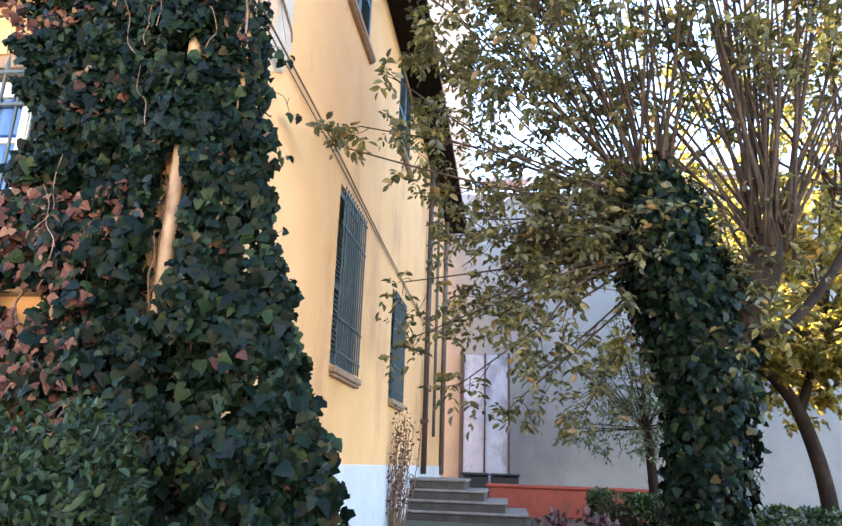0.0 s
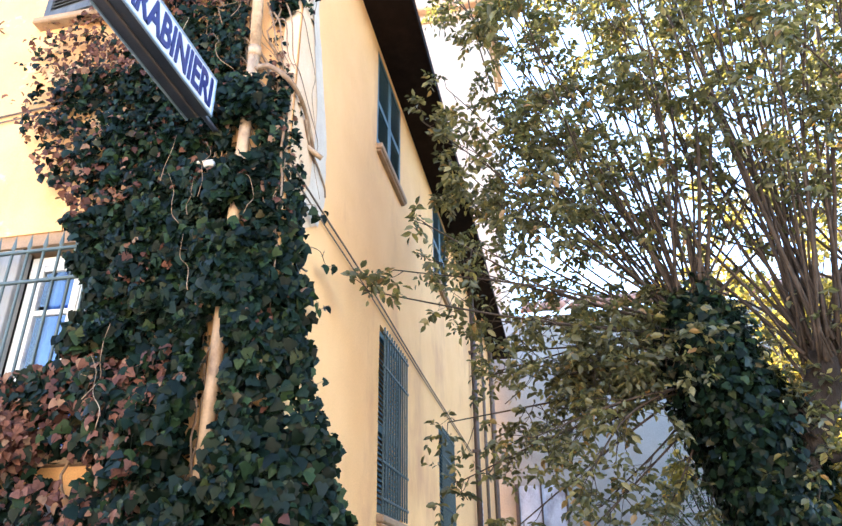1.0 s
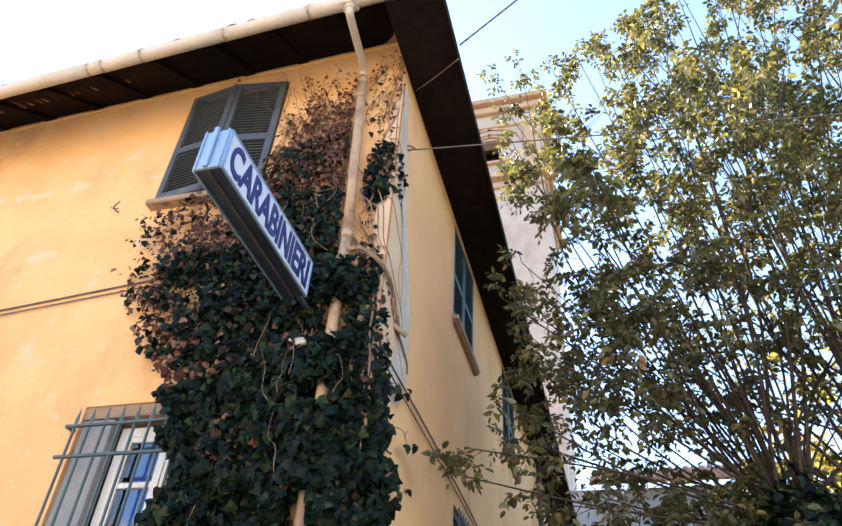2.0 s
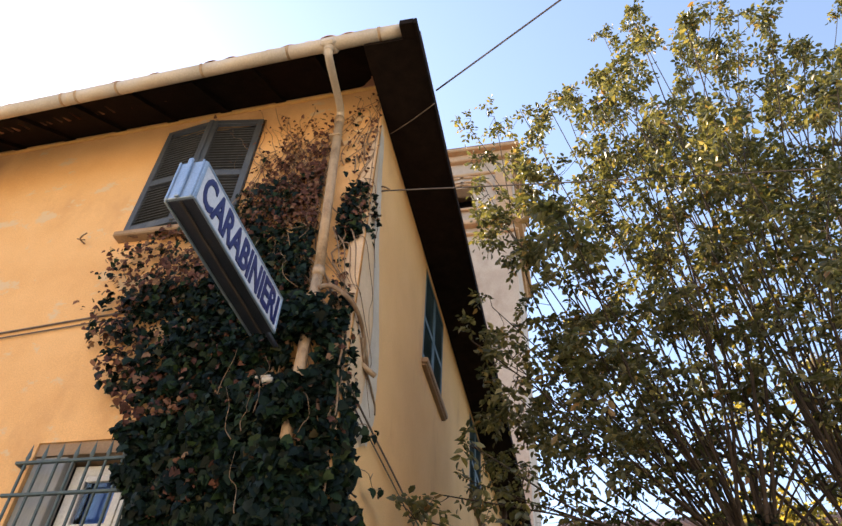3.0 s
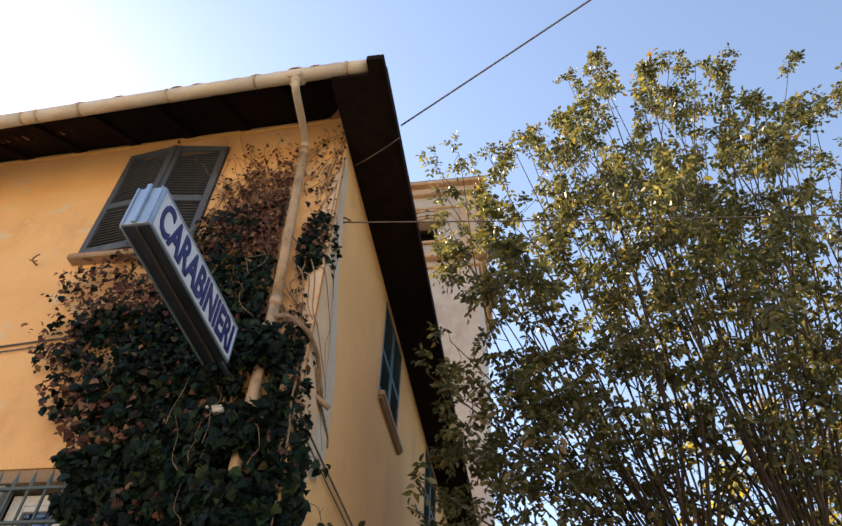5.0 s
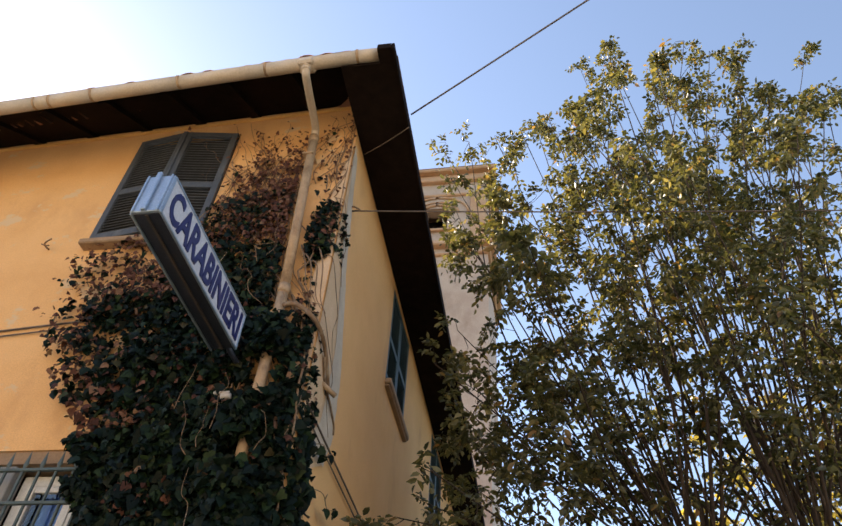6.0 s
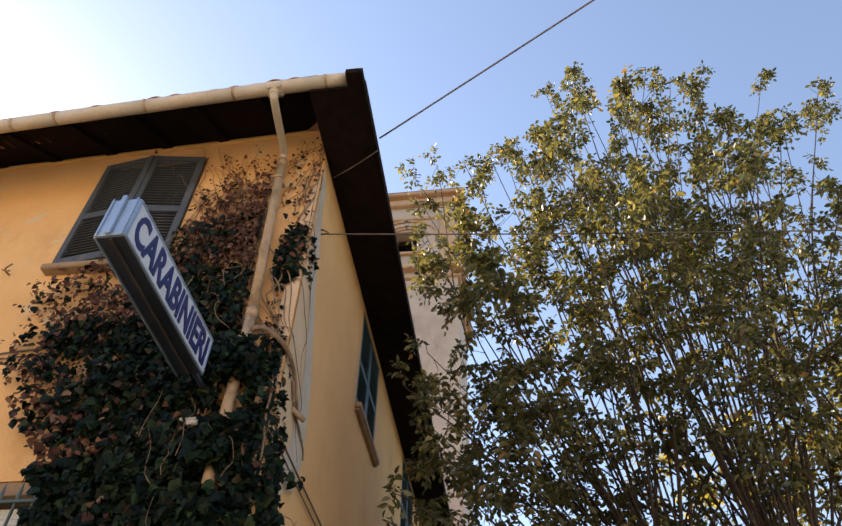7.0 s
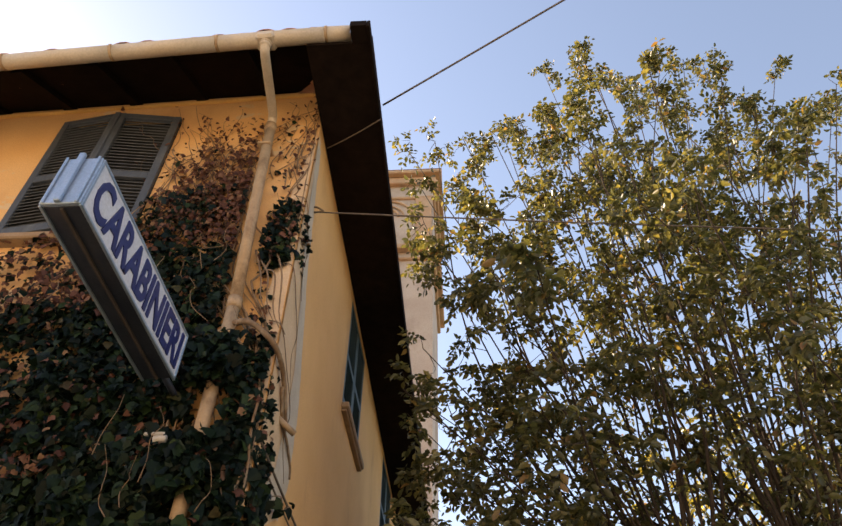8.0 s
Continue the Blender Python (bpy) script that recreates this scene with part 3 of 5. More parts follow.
def build_downpipe():
    dp = thing("downpipe", "cream and tan painted round downpipe on brackets", "downpipe", (-0.3, -0.09, 0.4))
    back = Matrix.Translation((0.3, 0.09, -0.4))
    top = smooth_path([(-0.33, -0.80, 7.96), (-0.33, -0.79, 7.90), (-0.34, -0.70, 7.86), (-0.39, -0.22, 7.88), (-0.41, -0.11, 7.85), (-0.41, -0.10, 7.72)], 22)
    Tubes().add(top, 0.040, 12).make("swan_neck", M_GUTTER, dp).matrix_basis = back
    for k, rr in ((0.0, 0.052), (0.035, 0.047)):
        Tubes().add([(-0.33, -0.80, 7.945 - k), (-0.33, -0.80, 7.925 - k)], rr, 14).make("outlet_ring", M_GUTTER, dp).matrix_basis = back
    lens = [7.76, 5.7, 3.9, 2.2, 0.5]
    x = lambda z: float(np.interp(z, [0.5, 5.6, 7.76], [-0.32, -0.31, -0.41]))
    for a, b in zip(lens, lens[1:]):
        Tubes().add([(x(a), -0.10, a), (x(b), -0.10, b + 0.01)], 0.044, 14).make("pipe_length", M_PIPE, dp).matrix_basis = back
        Tubes().add([(x(a), -0.10, a - 0.06), (x(a), -0.10, a + 0.03)], 0.051, 14).make("collar", M_PIPE, dp).matrix_basis = back
        part("bracket", boxes(((x(a) - 0.056, -0.155, a - 0.30), (x(a) + 0.056, 0.0, a - 0.28)), bevel=0.004), M_PIPE, dp, at=back)


build_downpipe()


def slats_for(parent, u0, u1, v0, v1, pitch, material):
    """Tilted louvre slats, one object each, on one shared mesh."""
    w = u1 - u0
    sh = pitch * 0.40
    bm = bmesh.new()
    for k in (0, 1):
        for n_, z_ in ((-0.017, -sh), (-0.012, -sh - 0.004), (0.017, sh), (0.012, sh + 0.004)):
            bm.verts.new((k * w, n_, z_))
    bm.verts.ensure_lookup_table()
    v = bm.verts
    for f in ((0, 1, 2, 3), (4, 5, 6, 7), (0, 4, 5, 1), (1, 5, 6, 2), (2, 6, 7, 3), (3, 7, 4, 0)):
        bm.faces.new([v[k] for k in f])
    bmesh.ops.recalc_face_normals(bm, faces=bm.faces)
    me = bpy.data.meshes.new("slat")
    bm.to_mesh(me)
    bm.free()
    me.materials.append(material)
    z = v0 + pitch * 0.7
    while z < v1 - pitch * 0.3:
        piece("slat", me, parent, at=Matrix.Translation((u0, 0, z)))
        z += pitch


def shutter_leaf(parent, width, height, material, pose_m, pitch=0.042, midrail=0.42):
    """A louvred leaf: frame as the part, slats as its pieces. Local x along the leaf, -y its face."""
    f = 0.065
    zm = height * midrail
    bm = boxes(((0, -0.02, 0), (f, 0.02, height)), ((width - f, -0.02, 0), (width, 0.02, height)),
               ((f, -0.0195, 0), (width - f, 0.0195, f * 1.3)), ((f, -0.0195, height - f), (width - f, 0.0195, height)),
               ((f, -0.0195, zm), (width - f, 0.0195, zm + f * 1.2)), bevel=0.003)
    leaf = part("shutter", bm, material, parent, at=pose_m)
    slats_for(leaf, f, width - f, f * 1.3, zm, pitch, material)
    slats_for(leaf, f, width - f, zm + f * 1.2, height - f, pitch, material)
    return leaf


def build_upper_window():
    x0, x1, z0, z1 = UW
    win = thing("window_1", "upstairs window with worn grey louvred shutters left ajar", "window", ((x0 + x1) / 2, 0, z0), kind="structure")
    inv = Matrix.Translation((-(x0 + x1) / 2, 0, -z0))
    w = (x1 - x0) / 2
    out = math.degrees(math.asin(0.075 / w))
    shutter_leaf(win, w, z1 - z0 - 0.03, M_SHUTTER, inv @ pose(x0 + 0.005, -0.022, z0 + 0.012, 0, 0, -out))
    shutter_leaf(win, w, z1 - z0 - 0.03, M_SHUTTER, inv @ Matrix.Translation((x1 - 0.005, -0.022, z0 + 0.012)) @ Matrix.Rotation(radians(out), 4, "Z") @ Matrix.Translation((-w, 0, 0)))
    part("sill", boxes(((x0 - 0.03, -0.11, z0 - 0.075), (x1 + 0.08, 0.10, z0 - 0.01)), bevel=0.012), M_SILL, win, "worn stone sill", at=inv)
    part("cover_strip", boxes((((x0 + x1) / 2 - 0.03, -0.135, z0 + 0.03), ((x0 + x1) / 2 + 0.02, -0.11, z1 - 0.03)), bevel=0.006), M_SHUTTER, win, at=inv)
    # dark panel close behind the slats paints the unlit room
    part("room_behind", boxes(((x0 + 0.004, 0.035, z0 + 0.004), (x1 - 0.004, 0.06, z1 - 0.004))), M_DARK, win, "dark panel in place of the unlit room behind the louvres", at=inv)


build_upper_window()


def bar_mesh(name, length, w, material, spear=0.0):
    bm = boxes(((-w / 2, -w / 2, 0), (w / 2, w / 2, length)), bevel=w * 0.18)
    if spear:
        pts = [(0.0, w * 0.5), (0.035, w * 1.15), (0.075, w * 0.75), (spear, 0.001)]
        rings = [[bm.verts.new((r * math.cos(a), 0.45 * r * math.sin(a), length + h)) for a in np.arange(6) * math.pi / 3] for h, r in pts]
        for p, q in zip(rings, rings[1:]):
            for j in range(6):
                bm.faces.new((p[j], p[(j + 1) % 6], q[(j + 1) % 6], q[j]))
    me = bpy.data.meshes.new(name)
    bm.to_mesh(me)
    bm.free()
    me.materials.append(material)
    return me


def build_ground_window():
    x0, x1, z0, z1 = GW
    cx = (x0 + x1) / 2
    win = thing("window_2", "white casement window with blue curtain behind an iron grille", "window", (cx, 0, z0), kind="structure")
    inv = Matrix.Translation((-cx, 0, -z0))
    part("sill", boxes(((x0 - 0.06, -0.10, z0 - 0.09), (x1 + 0.06, 0.14, z0 - 0.004)), bevel=0.012), M_SILL, win, "stone sill", at=inv)
    part("lintel", boxes(((x0 + 0.002, 0.012, z1 - 0.10), (x1 - 0.002, 0.20, z1 - 0.002))), M_SILL, win, "brown rough lintel", at=inv)
    part("inner_shutter", boxes(((x0 + 0.004, 0.025, z0), (x0 + 0.27, 0.135, z1 - 0.105)), bevel=0.006), M_GREYWOOD, win, "pale grey wooden inner shutter", at=inv)
    fx0, fx1, ft = x0 + 0.275, x1 - 0.05, z1 - 0.13
    frame_ = part("window_frame", boxes(((fx0, 0.14, z0), (fx0 + 0.07, 0.21, ft)), ((fx1 - 0.07, 0.14, z0), (fx1, 0.21, ft)), ((fx0 + 0.07, 0.141, ft - 0.08), (fx1 - 0.07, 0.209, ft)), ((fx0 + 0.07, 0.141, z0), (fx1 - 0.07, 0.209, z0 + 0.08)), bevel=0.006), M_WHITE, win, "white painted frame", at=inv)
    mid = fx0 + 0.47
    rails = [z0 + 0.08, 3.22, 3.75, ft - 0.08]
    for a, b in ((fx0 + 0.074, mid - 0.004), (mid + 0.004, fx1 - 0.074)):
        cas = part("casement", boxes(((a, 0.12, rails[0]), (a + 0.06, 0.17, rails[3])), ((b - 0.06, 0.12, rails[0]), (b, 0.17, rails[3])),
                                     *[((a + 0.06, 0.125, r - 0.02), (b - 0.06, 0.165, r + 0.02)) for r in (rails[0] + 0.03, rails[1], rails[2], rails[3] - 0.03)], bevel=0.004), M_WHITE, win, "white painted casement", at=inv)
        for r0, r1 in zip(rails, rails[1:]):
            g = part("pane", boxes(((a + 0.06, 0.143, r0 + 0.02), (b - 0.06, 0.147, r1 - 0.02))), M_GLASS, cas)
            g.visible_shadow = False
    # hanging curtain in folds
    xs = np.linspace(fx0 + 0.05, fx1 - 0.05, 90)
    verts = [(x, 0.30 + 0.035 * math.sin(x * 38 + 0.8 * math.sin(z * 2)) + 0.012 * math.sin(x * 91), z) for z in (z0, (z0 + z1) / 2, z1) for x in xs]
    faces = [(j * 90 + i, j * 90 + i + 1, (j + 1) * 90 + i + 1, (j + 1) * 90 + i) for j in range(2) for i in range(89)]
    piece("curtain", mesh_of("curtain", verts, faces, M_CURTAIN, True), win, "blue curtain hanging in folds", at=inv)
    # grille
    gr = thing("window_grille", "green painted iron window grille with spear points", "grille", (cx, -0.08, z0))
    ginv = Matrix.Translation((-cx, 0.08, -z0))
    bar = bar_mesh("bar", 4.15 - 2.80, 0.018, M_IRON, 0.14)
    n = 10
    for i in range(n):
        piece("bar", bar, gr, at=ginv @ Matrix.Translation((x0 + 0.035 + i * (x1 - x0 - 0.05) / (n - 1), -0.08, 2.80)))
    for z in (4.14, 3.90, 3.05, 2.84):
        part("rail", boxes(((x0 - 0.04, -0.098, z - 0.011), (x1 + 0.04, -0.082 + 0.012, z + 0.011)), bevel=0.003), M_IRON, gr, at=ginv)
    for z in (4.14, 3.05):
        for x in (x0 - 0.03, x1 + 0.03):
            part("wall_tie", boxes(((x - 0.01, -0.082, z - 0.012), (x + 0.01, 0.03, z + 0.012))), M_IRON, gr, at=ginv)


build_ground_window()


def build_side_windows():
    for k, (a, b, z0, z1) in enumerate(SIDE_UP + SIDE_LOW):
        low = k >= len(SIDE_UP)
        win = thing("window_%d" % (k + 3), "side window with closed teal louvred shutters" + (" behind iron bars" if low else ""), "window", (0, a, z0), kind="structure")
        inv = Matrix.Translation((0, -a, -z0))
        w = (b - a) / 2
        turn = Matrix.Rotation(math.pi / 2, 4, "Z")
        for s in (0, 1):
            shutter_leaf(win, w - 0.004, z1 - z0 - 0.02, M_TEAL, inv @ Matrix.Translation((-0.055 if low else -0.02, a + 0.002 + s * w, z0 + 0.01)) @ turn, 0.05)
        part("sill", boxes(((-0.06, a - 0.01, z0 - 0.09), (0.075, b + 0.09, z0 - 0.02)), bevel=0.012), M_SILL, win, "stone sill", at=inv)
        part("sill_lip", boxes(((-0.03, a + 0.01, z0 - 0.12), (0.055, b + 0.07, z0 - 0.092)), bevel=0.008), M_SILL, win, at=inv)
        # dark panel painted as the shade behind the side shutters
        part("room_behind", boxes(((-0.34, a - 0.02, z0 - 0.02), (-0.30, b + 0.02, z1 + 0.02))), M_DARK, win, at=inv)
        if low:
            gr = thing("window_grille", "dark teal iron bars over a side window", "grille", (0.05, a, z0), "barred side windows")
            ginv = Matrix.Translation((-0.05, -a, -z0))
            bar = bar_mesh("bar", z1 - z0 - 0.03, 0.017, M_IRON)
            for i in range(11):
                piece("bar", bar, gr, at=ginv @ Matrix.Translation((0.05, a + 0.03 + i * (b - a - 0.06) / 10, z0 + 0.0)))
            for z in (z0 + 0.12, z0 + 0.45, z1 - 0.45, z1 - 0.10):
                part("rail", boxes(((0.041, a - 0.02, z - 0.012), (0.062, b + 0.02, z + 0.012)), bevel=0.003), M_IRON, gr, at=ginv)


build_side_windows()

# ---- the sign ----


def text_mesh(body, material):
    cu = bpy.data.curves.new("lettering", "FONT")
    cu.body, cu.align_x, cu.align_y = body, "LEFT", "BOTTOM_BASELINE"
    cu.offset, cu.extrude, cu.resolution_u = 0.026, 0.004, 3
    ob = bpy.data.objects.new("lettering_source", cu)
    scene.collection.objects.link(ob)
    bpy.context.view_layer.update()
    me = bpy.data.meshes.new_from_object(ob.evaluated_get(bpy.context.evaluated_depsgraph_get()))
    bpy.data.objects.remove(ob)
    me.materials.clear()
    me.materials.append(material)
    return me


def build_sign():
    x0, x1, y0, y1, z0, z1 = -0.605, -0.415, -1.69, -0.39, 4.86, 5.18
    sign = thing("projecting_sign", "white box sign with navy lettering on dark metal frame", "sign", (-0.51, -0.3, 5.0))
    inv = Matrix.Translation((0.51, 0.3, -5.0))
    part("casing", boxes(((x0 + 0.008, y0 + 0.012, z0 + 0.008), (x1 - 0.008, y1 - 0.008, z1 - 0.004)), bevel=0.006), M_SIGNFRAME, sign, "dark metal casing", at=inv)
    e = 0.016
    for side, xf in (("a", x1), ("b", x0)):
        s = 1 if side == "a" else -1
        lo, hi = (xf - 0.010, xf - 0.002) if s > 0 else (xf + 0.002, xf + 0.010)
        part("face_panel", boxes(((lo, y0 + e, z0 + e), (hi, y1 - e, z1 - e))), M_SIGNFACE, sign, "white lit face", at=inv)
        fl, fh = (xf - 0.012, xf + 0.003) if s > 0 else (xf - 0.003, xf + 0.012)
        part("face_frame", boxes(((fl, y0, z0), (fh, y1, z0 + e)), ((fl, y0, z1 - e), (fh, y1, z1)), ((fl, y0, z0 + e), (fh, y0 + e, z1 - e)), ((fl, y1 - e, z0 + e), (fh, y1, z1 - e)), bevel=0.002), M_SIGNALU, sign, "aluminium edge", at=inv)
        me = text_mesh("CARABINIERI", M_SIGNINK)
        co = np.array([v.co for v in me.vertices])
        lx, hx, lz, hz = co[:, 0].min(), co[:, 0].max(), co[:, 1].min(), co[:, 1].max()
        length, tall = (y1 - y0) - 0.10, 0.242
        sx, sz = length / (hx - lx), tall / (hz - lz)
        base = Matrix(((0, 0, s, xf + 0.001 * s), (s, 0, 0, (y0 + 0.05) if s > 0 else (y1 - 0.05)), (0, 1, 0, z0 + 0.040), (0, 0, 0, 1)))
        piece("lettering", me, sign, "navy capital letters", at=inv @ base @ Matrix.Diagonal((sx, sz, 1, 1)) @ Matrix.Translation((-lx, -lz, 0)))
    # ribbed aluminium end and underside seam
    part("end_plate", boxes(((x0 + 0.002, y0 - 0.012, z0 + 0.004), (x1 - 0.002, y0 + 0.012, z1)), bevel=0.004), M_SIGNALU, sign, "aluminium end plate with the sky's blue in its colour", at=inv)
    for x, w, d in ((x0 + 0.075, 0.030, 0.034), (x0 + 0.012, 0.014, 0.022), (x1 - 0.026, 0.014, 0.022)):
        part("end_rib", boxes(((x, y0 - d, z0 + 0.002), (x + w, y0 - 0.0125, z1 + (0.018 if w > 0.02 else 0.004))), bevel=0.004), M_SIGNALU, sign, at=inv)
    part("bottom_seam", boxes(((-0.518, y0 + 0.02, z0 - 0.004), (-0.504, y1 - 0.02, z0 + 0.009))), M_SEAM, sign, "rust brown seam", at=inv)
    for z in (z0 + 0.07, z1 - 0.07):
        Tubes().add([(-0.51, y1 - 0.02, z), (-0.51, 0.02, z)], 0.02, 8).make("arm", M_SIGNFRAME, sign, "dark steel arm").matrix_basis = inv
    part("wall_plate", boxes(((-0.56, -0.016, z0 - 0.02), (-0.46, 0.0, z1 + 0.02)), bevel=0.003), M_SIGNFRAME, sign, at=inv)


build_sign()

# ---- ivy on the corner ----


def ivy_right(z):
    return float(np.interp(z, [0.3, 1.0, 1.5, 2.45, 3.3, 4.1, 5.0, 5.5, 6.0, 6.2, 6.7, 7.2, 8.0], [0.96, 0.88, 0.80, 0.46, 0.20, 0.10, 0.02, -0.02, -0.16, 0.02, 0.03, -0.17, -0.17]))


def ivy_left(z):
    return float(np.interp(z, [0.3, 1.7, 2.05, 2.2, 2.45, 2.7, 2.9, 3.08, 3.2, 3.45, 3.8, 4.1, 4.3, 4.5, 4.8, 5.3, 5.7, 6.15, 6.46, 6.5, 7.0, 7.5, 8.0], [-0.95, -0.95, -1.15, -1.7, -2.0, -2.05, -1.75, -1.58, -1.42, -1.34, -1.36, -1.44, -1.52, -1.63, -1.95, -2.3, -2.45, -2.42, -2.3, -1.33, -1.3, -1.2, -0.9]))


def ivy_depth(z):
    return float(np.interp(z, [0.3, 1.5, 2.5, 3.5, 4.5, 5.5, 6.5, 8.0], [0.75, 0.62, 0.42, 0.30, 0.24, 0.19, 0.13, 0.06]))


def build_ivy():
    ivy = thing("ivy", "dense dark ivy climbing the house corner with dry red leaves", "ivy", (-0.6, -0.2, 0.4), kind="stuff")
    inv = Matrix.Translation((0.6, 0.2, -0.4))
    green, dry = [], []
    want = 39000
    while len(green) + len(dry) < want:
        z = 0.3 + 7.7 * RNG.random() ** 1.12
        l, r = ivy_left(z), ivy_right(z)
        edge = 0.10 * noise.noise((z * 3.1, 0.0, 2.0)) + 0.05 * noise.noise((z * 9.0, 5.0, 0.0))
        l, r = l + 1.6 * edge, r + 0.7 * edge
        x = l + (r - l) * RNG.random()
        d = ivy_depth(z)
        lump = 0.9 * noise.noise((x * 2.2, z * 2.2, 0.0)) + 0.8 * noise.noise((x * 6, z * 6, 3.0))
        # less growth high up, thin tufts at the dry margins
        dense = 1.0
        dryness = 0.012 + 0.5 * max(0.0, noise.noise((x * 1.6 + 7, z * 1.6, 0)) - 0.25)
        if z > 6.3:
            dense = float(np.interp(z, [6.3, 6.9, 7.3, 7.7, 8.0], [0.9, 0.66, 0.32, 0.16, 0.05]))
            dryness = 0.86 + 0.1 * (z > 7.0)
            if x > -0.28:
                dense, dryness = (1.15 if z < 6.8 else 0.03), 0.3
            if -1.35 < x < -0.75 and z < 6.95:
                dryness = 0.5
        if z > 4.4 and z < 6.5:
            rim = min(1.0, max(0.0, (x - l) / 0.60))
            dense *= 0.20 + 0.80 * rim ** 1.2
            dryness = max(dryness, 0.72 - 0.6 * rim)
        if z >= 6.5:
            dense *= 0.15 + 0.85 * min(1.0, max(0.0, (x - l) / 0.55))
        if x < -1.2 and 5.7 < z < 6.5:
            dense *= 0.55
            dryness = 0.80
        if -2.0 < x < -0.55 and 1.8 < z < 3.3:
            dryness = max(dryness, 0.36 + 1.1 * max(0, noise.noise((x * 2.7, z * 2.0, 9))))
        if 5.45 < z < 6.02 and -0.30 < x:
            dense *= 0.35
            dryness = 0.6
        # the pipe shows through here and there
        px = float(np.interp(z, [0.5, 5.6, 7.76], [-0.32, -0.31, -0.41]))
        if abs(x - px) < 0.10 and (z > 5.35 or 4.65 < z < 5.0 or 4.1 < z < 4.3 or 2.45 < z < 3.55):
            continue
        if RNG.random() > dense * (0.70 + 0.8 * lump):
            continue
        layer = RNG.random() ** 0.75
        t = min(1.0, (r - x) / 0.5)
        round_ = math.sqrt(max(0.02, 1 - (1 - t) ** 2))
        y = -(d * (0.72 + 0.42 * lump)) * layer * round_ - 0.015
        if x > -0.02:
            # round the corner
            y = y * 0.85 + 0.25 * RNG.random() * (1 - t) - 0.0
        n = Vector((0.75 * (1 - t) + 0.1, -1.0, 0.30))
        (dry if RNG.random() < dryness else green).append((x, y, z, n.x, n.y, n.z, 1.0 if z < 5 else 0.85))
    # leaves that hang over the downpipe where it is hidden
    for z0, z1, k in ((5.0, 5.35, 190), (4.3, 4.65, 190), (3.55, 4.1, 260), (0.6, 2.45, 700)):
        for _ in range(k):
            z = RNG.uniform(z0, z1)
            green.append((-0.31 + RNG.normal(0, 0.075), -0.17 - 0.10 * RNG.random() - 0.5 * max(0.0, ivy_depth(z) - 0.24), z, 0.1, -1.0, 0.3, 1.0))
    for rows, mat_, nm, lab, k in ((green, M_IVY, "foliage", "glossy dark green ivy leaves, shade added to their colour", 1.0), (dry, M_IVYDRY, "dry_foliage", "dry reddish brown leaves", 0.78)):
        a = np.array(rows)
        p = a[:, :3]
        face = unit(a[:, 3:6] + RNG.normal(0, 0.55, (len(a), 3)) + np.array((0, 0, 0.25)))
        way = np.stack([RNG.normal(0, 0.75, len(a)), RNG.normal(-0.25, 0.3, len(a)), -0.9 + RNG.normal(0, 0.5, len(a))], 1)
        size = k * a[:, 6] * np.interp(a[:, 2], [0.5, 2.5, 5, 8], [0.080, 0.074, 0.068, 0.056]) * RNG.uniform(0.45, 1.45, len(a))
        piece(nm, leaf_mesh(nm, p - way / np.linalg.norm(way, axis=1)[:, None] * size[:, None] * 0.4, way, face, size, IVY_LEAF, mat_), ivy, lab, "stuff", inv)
    # woody runners on the wall
    t = Tubes()
    for i in range(75):
        x = RNG.uniform(-1.3, -0.02)
        z = RNG.uniform(1.0, 5.5)
        pts = [(x, -0.02, z)]
        for s in range(9):
            x = min(max(x + RNG.normal(0, 0.07), ivy_left(z) + 0.1), -0.01)
            z = min(z + RNG.uniform(0.12, 0.36), 7.95)
            if z > 5.5 and x > -0.42:
                x -= 0.12
            pts.append((x, -0.018 - 0.3 * ivy_depth(z) * RNG.random(), z))
        t.add(smooth_path(pts, 18), np.linspace(0.011, 0.003, 18), 5)
    # pale loose tendrils over the leaves
    for i in range(16):
        z = RNG.uniform(1.6, 6.9)
        x = RNG.uniform(ivy_left(z) * 0.75, min(-0.05, ivy_right(z)))
        pts = []
        for k in range(5):
            pts.append((x, -ivy_depth(z) * RNG.uniform(0.75, 1.05) - 0.03, z))
            x, z = x + RNG.normal(0, 0.05), min(7.9, z + RNG.uniform(0.04, 0.16))
        t.add(smooth_path(pts, 16), np.linspace(0.0035, 0.0015, 16), 4)
    ob = t.make("runners", M_STEM, ivy, "thin woody ivy runners", "stuff")
    ob.matrix_basis = inv
    t = Tubes()
    tips = []
    for z, y0_, ln in ((4.15, 0.25, 0.55), (3.75, 0.3, 0.35), (3.2, 0.2, 0.5), (2.75, 0.35, 0.4), (2.35, 0.45, 0.35), (4.45, 0.2, 0.3)):
        p = smooth_path([(0.05, y0_, z), (0.10, y0_ + ln * 0.4, z + 0.06), (0.09, y0_ + ln * 0.75, z + 0.03), (0.12, y0_ + ln, z + 0.09)], 12)
        t.add(p, np.linspace(0.004, 0.002, 12), 4)
        tips += [p[k] for k in (5, 7, 8, 10, 11)]
    ob = t.make("sprig_stems", M_STEM, ivy, "", "stuff")
    ob.matrix_basis = inv
    tips = np.array(tips)
    n = len(tips)
